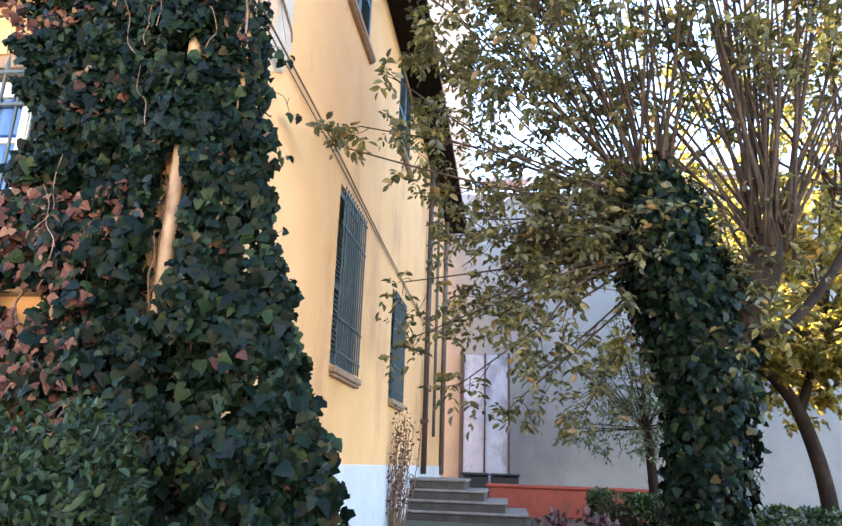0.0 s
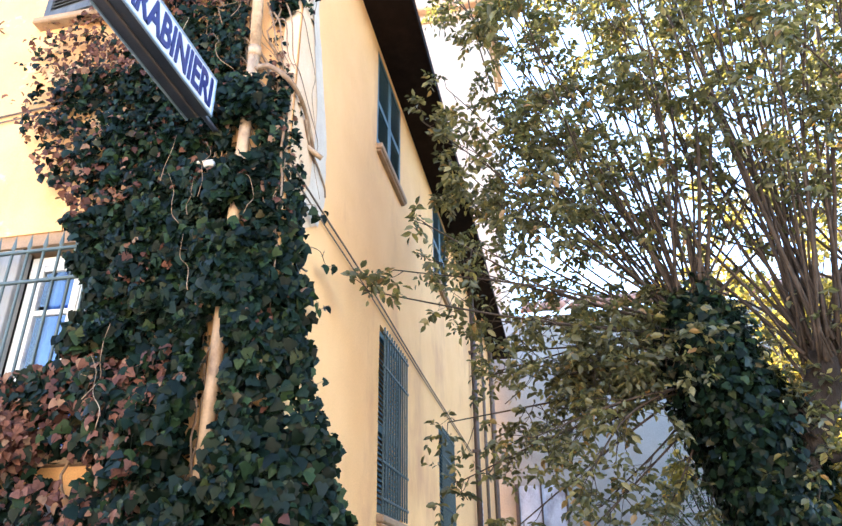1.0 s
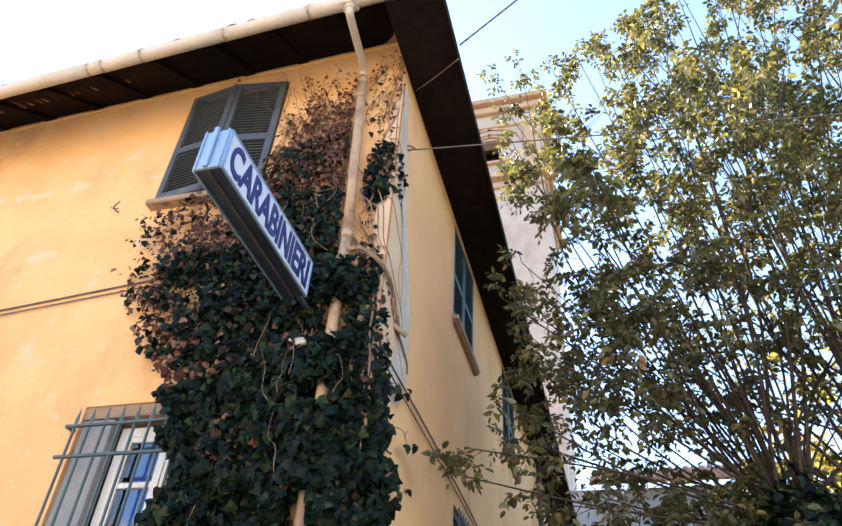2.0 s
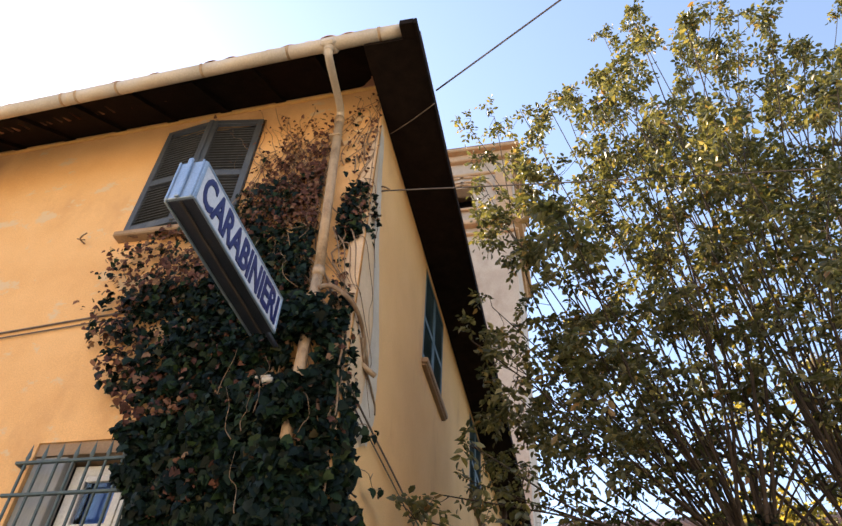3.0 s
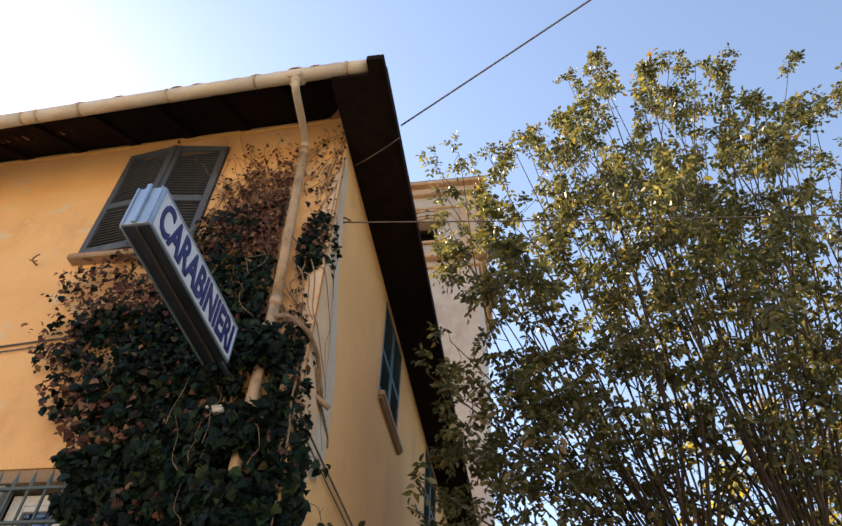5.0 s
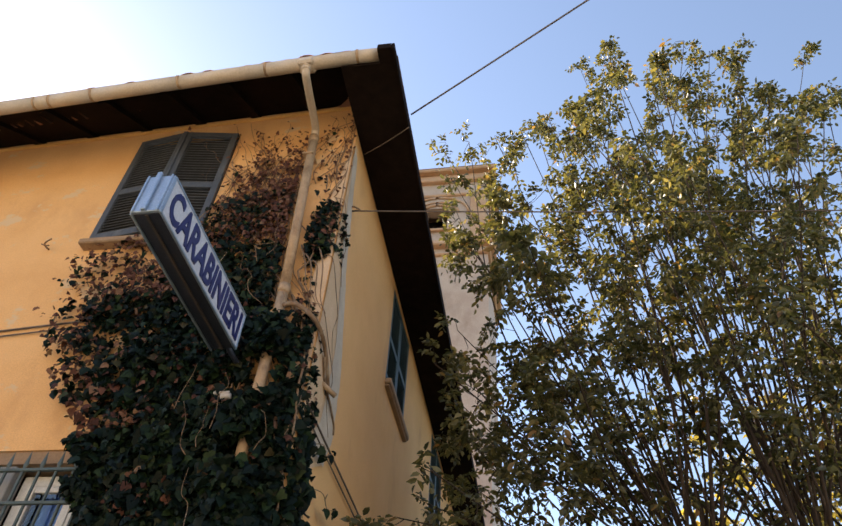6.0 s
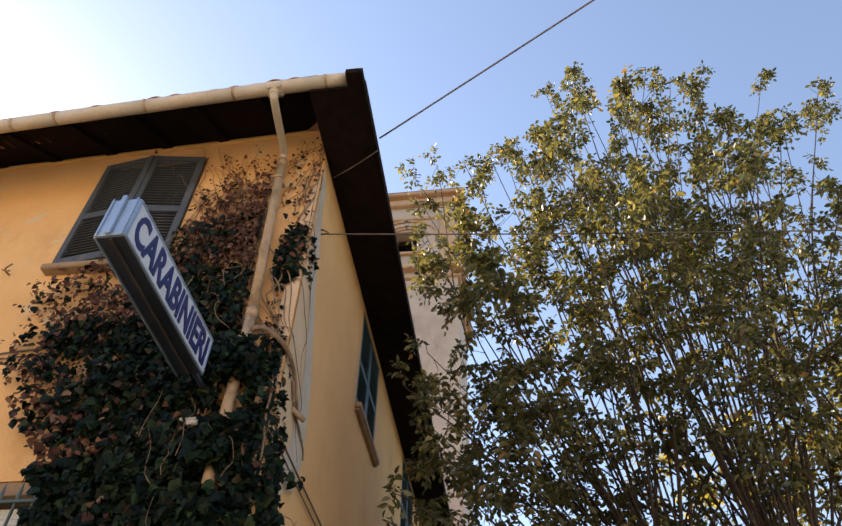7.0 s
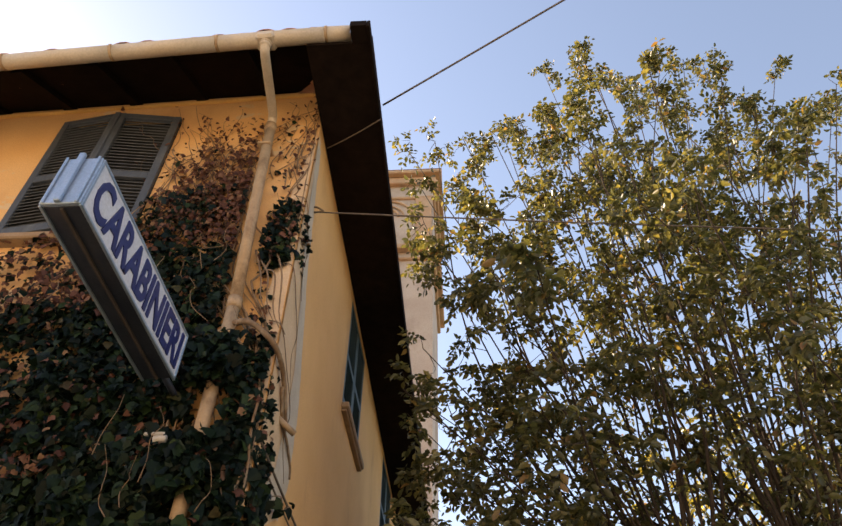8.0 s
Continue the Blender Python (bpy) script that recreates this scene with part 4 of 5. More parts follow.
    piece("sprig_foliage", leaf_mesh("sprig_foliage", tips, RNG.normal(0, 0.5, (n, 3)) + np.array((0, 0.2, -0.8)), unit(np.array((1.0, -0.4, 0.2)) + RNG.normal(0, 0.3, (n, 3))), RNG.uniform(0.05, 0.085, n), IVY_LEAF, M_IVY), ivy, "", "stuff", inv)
    # bare vines that climb on to the eaves and round the corner, with a few dry leaves
    t, last = Tubes(), []
    for i in range(58):
        x, z = RNG.uniform(-1.15, -0.06), RNG.uniform(6.3, 7.5)
        lean = RNG.normal(0, 0.05)
        pts = [(x, -0.012, z)]
        for k in range(7):
            x, z = min(-0.02, x + lean + RNG.normal(0, 0.045)), z + RNG.uniform(0.05, 0.2)
            if z > 8.3 or abs(x - float(np.interp(z, [5.6, 7.76], [-0.31, -0.41]))) < 0.03:
                break
            pts.append((x, -0.012 - 0.02 * RNG.random(), z))
            if RNG.random() < 0.75:
                last.append((x + RNG.normal(0, 0.03), -0.03 - 0.03 * RNG.random(), z + RNG.normal(0, 0.03)))
        if len(pts) > 2:
            t.add(smooth_path(pts, 16), np.linspace(0.0055, 0.002, 16), 4)
    for z, y1_ in ((6.9, 0.30), (6.15, 0.42), (5.6, 0.62)):
        t.add(smooth_path([(-0.08, -0.02, z), (0.012, -0.005, z - 0.05), (0.02, 0.4 * y1_, z - 0.22), (0.02, 0.8 * y1_, z - 0.40), (0.02, 0.7 * y1_, z - 0.62), (0.02, y1_, z - 0.85)], 20), np.linspace(0.0045, 0.0015, 20), 4)
    t.make("bare_vines", M_STEM, ivy, "bare brown vines on the render", "stuff").matrix_basis = inv
    last = np.array(last)
    n = len(last)
    piece("last_leaves", leaf_mesh("last_leaves", last, RNG.normal(0, 0.6, (n, 3)) + np.array((0, -0.2, -0.7)), unit(RNG.normal(0, 0.5, (n, 3)) + np.array((0.1, -1.0, 0.2))), RNG.uniform(0.02, 0.05, n), IVY_LEAF, M_IVYDRY), ivy, "small dry leaves", "stuff", inv)
    # thick old stem that bends round the corner
    t = Tubes().add(smooth_path([(-0.33, -0.10, 5.50), (-0.18, -0.13, 5.50), (-0.03, -0.12, 5.38), (0.035, -0.02, 5.30), (0.04, 0.18, 5.22), (0.03, 0.42, 5.02)], 22), np.linspace(0.023, 0.015, 22), 8)
    t.add(smooth_path([(0.03, 0.18, 5.20), (0.02, 0.34, 5.05), (0.03, 0.50, 4.98), (0.02, 0.70, 4.92), (0.02, 0.74, 4.84)], 14), np.linspace(0.012, 0.008, 14), 6)
    ob = t.make("old_stem", M_STEM, ivy, "thick bare stem")
    ob.matrix_basis = inv
    t = Tubes()
    for i in range(4):
        x = -0.28 + 0.05 * i
        t.add(smooth_path([(x, -0.05, 6.25 - 0.1 * (i % 3)), (x + 0.10, -0.10, 5.95), (x + 0.13, -0.08, 5.75 - 0.05 * i), (x + 0.19, -0.06, 5.62 - 0.06 * i)], 12), np.linspace(0.009, 0.003, 12), 5)
    ob = t.make("bare_twigs", M_STEM, ivy, "bare hanging twigs")
    ob.matrix_basis = inv


build_ivy()

# ---- trees ----


class Tree:
    def __init__(self, seed):
        self.rng = np.random.default_rng(seed)
        self.limbs, self.twigs, self.shoots = [], Tubes(), []
        self.leaf = []

    def shoot(self, start, end, r0, lift=0.25, leaf_from=0.3, twigs=9, twig_len=0.9, leaves=9, droop=0.1):
        g = self.rng
        s, e = np.array(start, float), np.array(end, float)
        ln = np.linalg.norm(e - s)
        mid = s + (e - s) * 0.45 + np.array((g.normal(0, 0.05) * ln, g.normal(0, 0.05) * ln, 0.0)) + np.array(((s - e)[0], (s - e)[1], 0)) * lift * 0.5
        path = smooth_path([s, mid, e], 14)
        self.shoots.append(Tubes().add(path, np.linspace(r0, 0.005, 14), 6))
        for u in np.append(leaf_from + (1 - leaf_from) * g.random(twigs) ** 0.8, (1.0, 0.97)):
            k = u * 13
            i = min(12, int(k))
            p = path[i] + (path[i + 1] - path[i]) * (k - i)
            along = unit(path[i + 1] - path[i])
            way = unit(along * 0.55 + unit(g.normal(0, 1, 3)) * 0.9)
            tl = twig_len * g.uniform(0.45, 1.1) * (0.55 if u > 0.9 else 1.0)
            q = p + way * tl
            q[2] -= droop * tl * g.random()
            if 0.74 < u < 0.96 and g.random() < 0.55:
                continue
            if u < 0.965 and noise.noise(Vector(q * 1.15)) < -0.08 and g.random() < np.interp(q[2], [6.0, 8.5], [0.42, 0.85]):
                continue
            self.twig(p, q, leaves)

    def twig(self, p, q, leaves, blade=0.155):
        """A twig that ends in a tuft of compound leaves: leaflets in pairs along drooping stalks."""
        g = self.rng
        m = (p + q) / 2 + g.normal(0, 0.05, 3)
        path = smooth_path([p, m, q], 6)
        self.twigs.add(path, np.linspace(0.005, 0.0015, 6), 3, cap=False)
        along = unit(path[-1] - path[-2])
        for k in range(max(2, int(leaves / 3.6))):
            hub = path[-1] if k % 4 else path[3]
            way = unit(0.55 * along + g.normal(0, 0.75, 3) + np.array((0, 0, 0.25)))
            ln = blade * g.uniform(0.6, 1.25)
            side = unit(np.cross(way, np.array((0.1, 0.2, 1.0))))
            for u, w in ((0.35, -1), (0.40, 1), (0.70, -1), (0.75, 1), (1.0, 0)):
                c = hub + way * ln * u + np.array((0, 0, -0.45 * ln * u * u))
                d = unit(way * (0.45 if w else 1.0) + side * w + g.normal(0, 0.22, 3))
                d[2] -= 0.35 + 0.3 * u
                self.leaf.append((*c, *d))

    def finish(self, name, label, at, bark, leaf_mat, outline, size, foliage_label, extra=()):
        th = thing(name, label, "tree", at)
        inv = Matrix.Translation(-Vector(at))
        for k, tube in enumerate(self.limbs):
            tube.make("limb" if k else "trunk", bark, th).matrix_basis = inv
        for tube in self.shoots:
            tube.make("shoot", M_TWIG, th).matrix_basis = inv
        self.twigs.make("twig_growth", M_TWIG, th, "fine tan twigs", "stuff").matrix_basis = inv
        a = np.array(self.leaf)
        g = self.rng
        n = unit(g.normal(0, 0.7, (len(a), 3)) + np.array((0, 0, 0.8)))
        piece("crown", leaf_mesh("crown", a[:, :3], a[:, 3:], n, size * g.uniform(0.55, 1.25, len(a)), outline, leaf_mat), th, foliage_label, "stuff", inv)
        return th, inv


def ivy_cloak(parent, inv, centre_line, radius, count, name="ivy_cloak", size=0.11):
    """Ivy leaves round a trunk or a limb."""
    g = RNG
    c = smooth_path(centre_line, 24)
    u = g.random(count) * 22.9
    i = u.astype(int)
    p = c[i] + (c[i + 1] - c[i]) * (u - i)[:, None]
    rad = np.interp(u, np.linspace(0, 23, len(radius)), radius)
    w = unit(g.normal(0, 1, (count, 3)) * np.array((1, 1, 0.75)))
    lump = np.array([noise.noise(Vector(q * 2.5)) for q in p + w])
    p = p + w * (rad * (0.78 + 0.35 * lump) * g.uniform(0.55, 1.0, count) ** 0.5)[:, None]
    way = unit(w * 0.4 + g.normal(0, 0.5, (count, 3)) + np.array((0, 0, -0.9)))
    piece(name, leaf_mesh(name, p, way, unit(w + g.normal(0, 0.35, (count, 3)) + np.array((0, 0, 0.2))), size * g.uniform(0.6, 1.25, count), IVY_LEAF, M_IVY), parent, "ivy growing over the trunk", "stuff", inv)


def build_main_tree():
    t = Tree(3)
    g = t.rng
    gz = 0.55
    t.limbs.append(Tubes().add(smooth_path([(3.16, 2.0, gz - 0.2), (3.18, 2.0, 1.4), (3.28, 2.0, 2.2), (3.50, 2.02, 2.85), (3.78, 2.05, 3.35), (3.86, 2.08, 3.65)], 24), np.interp(np.linspace(0, 1, 24), [0, 0.1, 0.6, 1], [0.30, 0.22, 0.17, 0.11]), 12))
    t.limbs.append(Tubes().add(smooth_path([(3.28, 2.0, 2.3), (3.15, 2.05, 3.0), (3.0, 2.1, 3.6), (2.95, 2.15, 4.0)], 14), np.linspace(0.19, 0.12, 14), 10))
    t.limbs.append(Tubes().add(smooth_path([(3.50, 2.02, 2.8), (4.0, 2.2, 2.95), (4.6, 2.5, 3.6), (4.9, 2.7, 4.2)], 14), np.linspace(0.050, 0.032, 14), 9))
    heads = [np.array((3.86, 2.08, 3.62)), np.array((2.96, 2.14, 3.95)), np.array((4.9, 2.7, 4.2))]
    # upright shoots of the old pollard heads
    for i in range(62):
        a = g.random()
        ex = 1.15 + 6.2 * a
        top = float(np.interp(ex, [0.6, 1.6, 2.4, 3.2, 4.0, 5.2, 6.2, 8.0], [9.6, 10.4, 11.2, 12.4, 12.3, 12.6, 11.6, 10.5]))
        ey = 2.0 + g.normal(0, 1.0)
        ez = 1.9 + (top - 1.5 - 3.4 * g.random() ** 1.15) * (ey + 4.1) / 6.1
        ex = 1.58 + (ex - 1.58) * (0.4 + 0.6 * (ey + 4.1) / 6.1)
        h = heads[1] if ex < 2.6 else heads[0] if ex < 5.2 else heads[2]
        t.shoot(h + g.normal(0, 0.08, 3), (ex, ey, ez), g.uniform(0.010, 0.022), 0.30, 0.38, int(g.integers(16, 21)), 0.40, 30)
    # outer and lower shoots
    for i in range(50):
        a = g.uniform(0, 2 * math.pi)
        r = g.uniform(1.8, 3.4)
        ez = g.uniform(5.6, 8.2)
        ex, ey = 3.9 + r * math.cos(a), 2.6 + r * math.sin(a)
        if ex < 0.95 or (ey < 0.2):
            continue
        t.shoot(heads[int(g.integers(0, 3))] + g.normal(0, 0.08, 3), (ex, ey, ez), g.uniform(0.010, 0.020), 0.25, 0.45, 12, 0.5, 22)
    # drooping sprays beside the wall and over the path
    for ex, ey, ez in ((0.30, 1.0, 4.1), (0.42, 1.5, 4.5), (0.75, 2.2, 3.3), (0.85, 2.0, 2.75), (1.25, 2.0, 2.35), (1.75, 2.0, 2.25), (2.3, 2.0, 2.2), (1.0, 2.6, 4.4), (1.5, 1.6, 3.0), (0.7, 1.4, 6.0),
                       (0.8, 2.4, 7.2), (1.2, 2.4, 3.8), (0.55, 2.8, 5.2), (1.9, 1.4, 2.7), (0.95, 1.8, 8.2), (0.75, 3.0, 6.6), (1.3, 2.0, 5.4), (1.6, 2.2, 6.2), (0.9, 3.2, 4.0), (1.2, 3.0, 3.1), (2.0, 2.6, 2.6), (0.7, 2.0, 9.6), (1.0, 1.6, 7.8), (0.62, 3.6, 7.4), (0.55, 2.0, 10.3), (0.95, 2.0, 10.4), (1.35, 2.1, 10.5), (1.7, 2.0, 10.6), (0.8, 2.2, 9.0), (1.2, 2.2, 9.6), (1.5, 2.4, 8.8),
                       (0.9, 2.6, 5.9), (1.15, 2.8, 6.9), (0.85, 3.4, 5.3), (1.4, 3.0, 4.6), (0.7, 4.2, 6.2), (0.75, 4.6, 4.8), (1.0, 4.0, 3.4), (1.1, 1.2, 5.6), (0.8, 0.9, 4.6)):
        start = heads[1] + g.normal(0, 0.05, 3) + np.array((0, 0, -0.4 if ez < 3.5 else 0.0))
        t.shoot(start, (ex, ey, ez), 0.014, -0.15 if ez < 7 else 0.15, 0.42, 12 if ez < 5.5 else 16, 0.45, 14 if ez < 5.5 else 22, droop=0.5)
    # a bushy low bough towards the house
    for i in range(165):
        u = g.random()
        c = np.array((2.95, 2.1, 3.75)) * (1 - u) + np.array((1.75, 2.0, 3.45)) * u + np.array((0, 0, 0.18 * math.sin(u * 3)))
        h = c + g.normal(0, 0.17, 3)
        w = unit(g.normal(0, 1, 3) + np.array((-0.3, 0, 0.1)))
        t.twig(h, h + w * g.uniform(0.2, 0.5), 19)
    t.limbs.append(Tubes().add(smooth_path([(2.97, 2.1, 3.7), (2.4, 2.05, 3.72), (1.8, 2.0, 3.45)], 10), np.linspace(0.045, 0.012, 10), 7))
    # young growth on the bare heads
    for i in range(60):
        h = heads[int(g.integers(0, 3))] + g.normal(0, 0.16, 3)
        w = unit(g.normal(0, 1, 3) + np.array((0, 0, 0.8)))
        t.twig(h, h + w * g.uniform(0.25, 0.7), 7)
    for i in range(70):
        u = g.random()
        h = np.array((3.42, 2.0, 2.7)) + u * np.array((0.44, 0.06, 0.9)) + g.normal(0, 0.12, 3)
        w = unit(g.normal(0, 1, 3) + np.array((0, -0.3, 0.3)))
        t.twig(h, h + w * g.uniform(0.2, 0.5), 8)
    th, inv = t.finish("maple_tree", "old pollarded maple with ivy-clad trunk and thin upright shoots", (3.16, 2.0, 0.4), M_BARK, M_LEAF, OVAL_LEAF, 0.082, "small olive green and yellowing leaves")
    ivy_cloak(th, inv, [(3.16, 2.0, 0.5), (3.17, 2.0, 1.4), (3.24, 2.0, 2.2), (3.2, 2.04, 2.9), (3.0, 2.1, 3.6), (2.95, 2.15, 4.1)], [0.50, 0.42, 0.44, 0.56, 0.58, 0.44], 15000, size=0.072)
    ivy_cloak(th, inv, [(3.36, 2.0, 2.3), (3.45, 2.02, 2.6), (3.55, 2.05, 2.8)], [0.30, 0.22, 0.18], 900, "ivy_collar", 0.09)


build_main_tree()


def build_back_trees():
    t = Tree(11)
    g = t.rng
    t.limbs.append(Tubes().add(smooth_path([(6.95, 9.0, 0.6), (6.85, 9.0, 1.8), (6.55, 9.0, 2.9), (6.1, 9.0, 3.6), (5.9, 9.0, 4.3)], 18), np.linspace(0.14, 0.08, 18), 10))
    t.limbs.append(Tubes().add(smooth_path([(6.6, 9.0, 2.8), (6.9, 9.05, 3.5), (7.2, 9.1, 4.4)], 12), np.linspace(0.09, 0.06, 12), 8))
    for i in range(52):
        h = np.array((5.9, 9.0, 4.2)) if i % 2 else np.array((7.2, 9.1, 4.3))
        a, r = g.uniform(0, 2 * math.pi), g.uniform(0.6, 4.2)
        t.shoot(h, (7.1 + r * math.cos(a), 9.2 + 0.8 * r * math.sin(a), g.uniform(3.0, 10.5)), 0.03, 0.25, 0.3, 15, 0.9, 16)
    for i in range(44):
        h = np.array((5.9, 9.0, 4.2)) if i % 2 else np.array((7.2, 9.1, 4.3))
        t.shoot(h, (g.uniform(4.9, 10.5), 9.0 + g.normal(0, 1.2), g.uniform(2.9, 5.2)), 0.02, 0.1, 0.2, 14, 0.6, 24, droop=0.5)
    t.finish("garden_tree", "leaning garden tree with sunlit yellow green leaves", (6.95, 9.0, 0.7), M_BARK, M_LEAF_SUNLIT, LOBED_LEAF, 0.15, "sunlit yellow green leaves")
    t = Tree(17)
    g = t.rng
    t.limbs.append(Tubes().add(smooth_path([(4.15, 9.0, 0.6), (4.12, 9.0, 1.6), (4.05, 9.0, 2.6)], 10), np.linspace(0.10, 0.07, 10), 8))
    for i in range(26):
        a, r = g.uniform(0, 2 * math.pi), g.uniform(0.3, 1.25)
        t.shoot((4.05, 9.0, 2.45), (3.75 + r * math.cos(a), 9.0 + r * math.sin(a), g.uniform(2.2, 4.4)), 0.02, 0.1, 0.3, 12, 0.5, 14, droop=0.6)
    t.finish("olive_tree", "small grey green olive tree", (4.15, 9.0, 0.7), M_BARK, M_OLIVE, SLIM_LEAF, 0.09, "fine grey green leaves")


build_back_trees()

# ---- hedges and shrubs ----


def leafy_mass(name, label, category, spots, count, size, outline, material, at, core):
    """Leaves in the outer layers of rounded masses. spots: (centre, half sizes)."""
    th = thing(name, label, category, at)
    inv = Matrix.Translation(-Vector(at))
    vol = np.array([h[0] * h[2] + h[1] * h[2] + h[0] * h[1] for _, h in spots])
    P, N = [], []
    for (c, h), k in zip(spots, (count * vol / vol.sum()).astype(int)):
        d = unit(RNG.normal(0, 1, (k, 3)))
        d = np.sign(d) * np.abs(d) ** 0.55
        lump = np.array([noise.noise(Vector(q * 2.3 + np.array(c))) for q in d * np.array(h)])
        P.append(np.array(c) + d * np.array(h) * ((0.84 + 0.14 * lump) * RNG.uniform(0.72, 1.0, k) ** 0.5)[:, None])
        N.append(unit(d * np.array((0.6, 0.6, 1.0))))
    P, N = np.vstack(P), np.vstack(N)
    way = unit(N * 0.5 + RNG.normal(0, 0.65, P.shape) + np.array((0, 0, 0.15)))
    piece("leaves", leaf_mesh("leaves", P, way, unit(N + RNG.normal(0, 0.5, P.shape)), size * RNG.uniform(0.6, 1.25, len(P)), outline, material), th, "", "stuff", inv)
    t = Tubes()
    for (c, h) in spots:
        for _ in range(int(6 + 10 * h[0])):
            b = np.array((c[0] + RNG.uniform(-0.8, 0.8) * h[0], c[1] + RNG.uniform(-0.6, 0.6) * h[1], c[2] - h[2]))
            e = b + np.array((RNG.normal(0, 0.12), RNG.normal(0, 0.12), 1.45 * h[2]))
            t.add(smooth_path([b, (b + e) / 2 + RNG.normal(0, 0.05, 3), e], 6), np.linspace(0.012, 0.004, 6), 5)
    t.make("branches", M_TWIG, th, "", "stuff").matrix_basis = inv
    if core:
        # dark balls inside the leaves stand for the shade in the depth
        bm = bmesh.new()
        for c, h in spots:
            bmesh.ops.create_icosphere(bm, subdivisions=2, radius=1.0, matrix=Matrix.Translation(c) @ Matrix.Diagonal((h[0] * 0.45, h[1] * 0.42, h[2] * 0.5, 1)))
        tagged(part("inner_shade", bm, M_BARK, th, at=inv), "dark solid core in place of the shade between leaves", kind="stuff")
    return th


def build_hedges():
    near = [((0.75 + 0.62 * i, -0.75 + 0.05 * math.sin(i * 2.1), 0.80), (0.50, 0.42, 0.71 + 0.03 * math.sin(i * 1.7))) for i in range(9)]
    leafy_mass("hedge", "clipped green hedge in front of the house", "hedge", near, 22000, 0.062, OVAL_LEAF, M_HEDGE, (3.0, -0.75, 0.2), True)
    leafy_mass("shrub", "rounded green shrub beside the ivy, darkened as if in shade", "shrub", [((0.10, -1.75, 1.0), (0.50, 0.42, 1.02)), ((-0.55, -1.6, 0.97), (0.58, 0.45, 0.98))], 18000, 0.040, OVAL_LEAF, M_HEDGE_SHADED, (-0.2, -1.7, 0.2), True)
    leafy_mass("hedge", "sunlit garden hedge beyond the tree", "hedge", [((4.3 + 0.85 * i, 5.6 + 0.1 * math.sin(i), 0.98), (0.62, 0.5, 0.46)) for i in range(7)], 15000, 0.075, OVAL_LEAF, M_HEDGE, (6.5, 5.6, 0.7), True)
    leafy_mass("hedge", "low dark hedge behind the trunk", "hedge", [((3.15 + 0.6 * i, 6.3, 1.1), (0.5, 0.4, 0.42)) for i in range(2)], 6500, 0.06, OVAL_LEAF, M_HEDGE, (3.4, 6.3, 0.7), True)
    leafy_mass("red_leaved_shrub", "small purple leaved shrub", "shrub", [((2.15, 1.5, 1.0), (0.38, 0.35, 0.50)), ((2.55, 1.6, 0.95), (0.3, 0.3, 0.40))], 1600, 0.07, OVAL_LEAF, M_PURPLE, (2.3, 1.5, 0.5), False)


build_hedges()

# ---- behind the garden ----


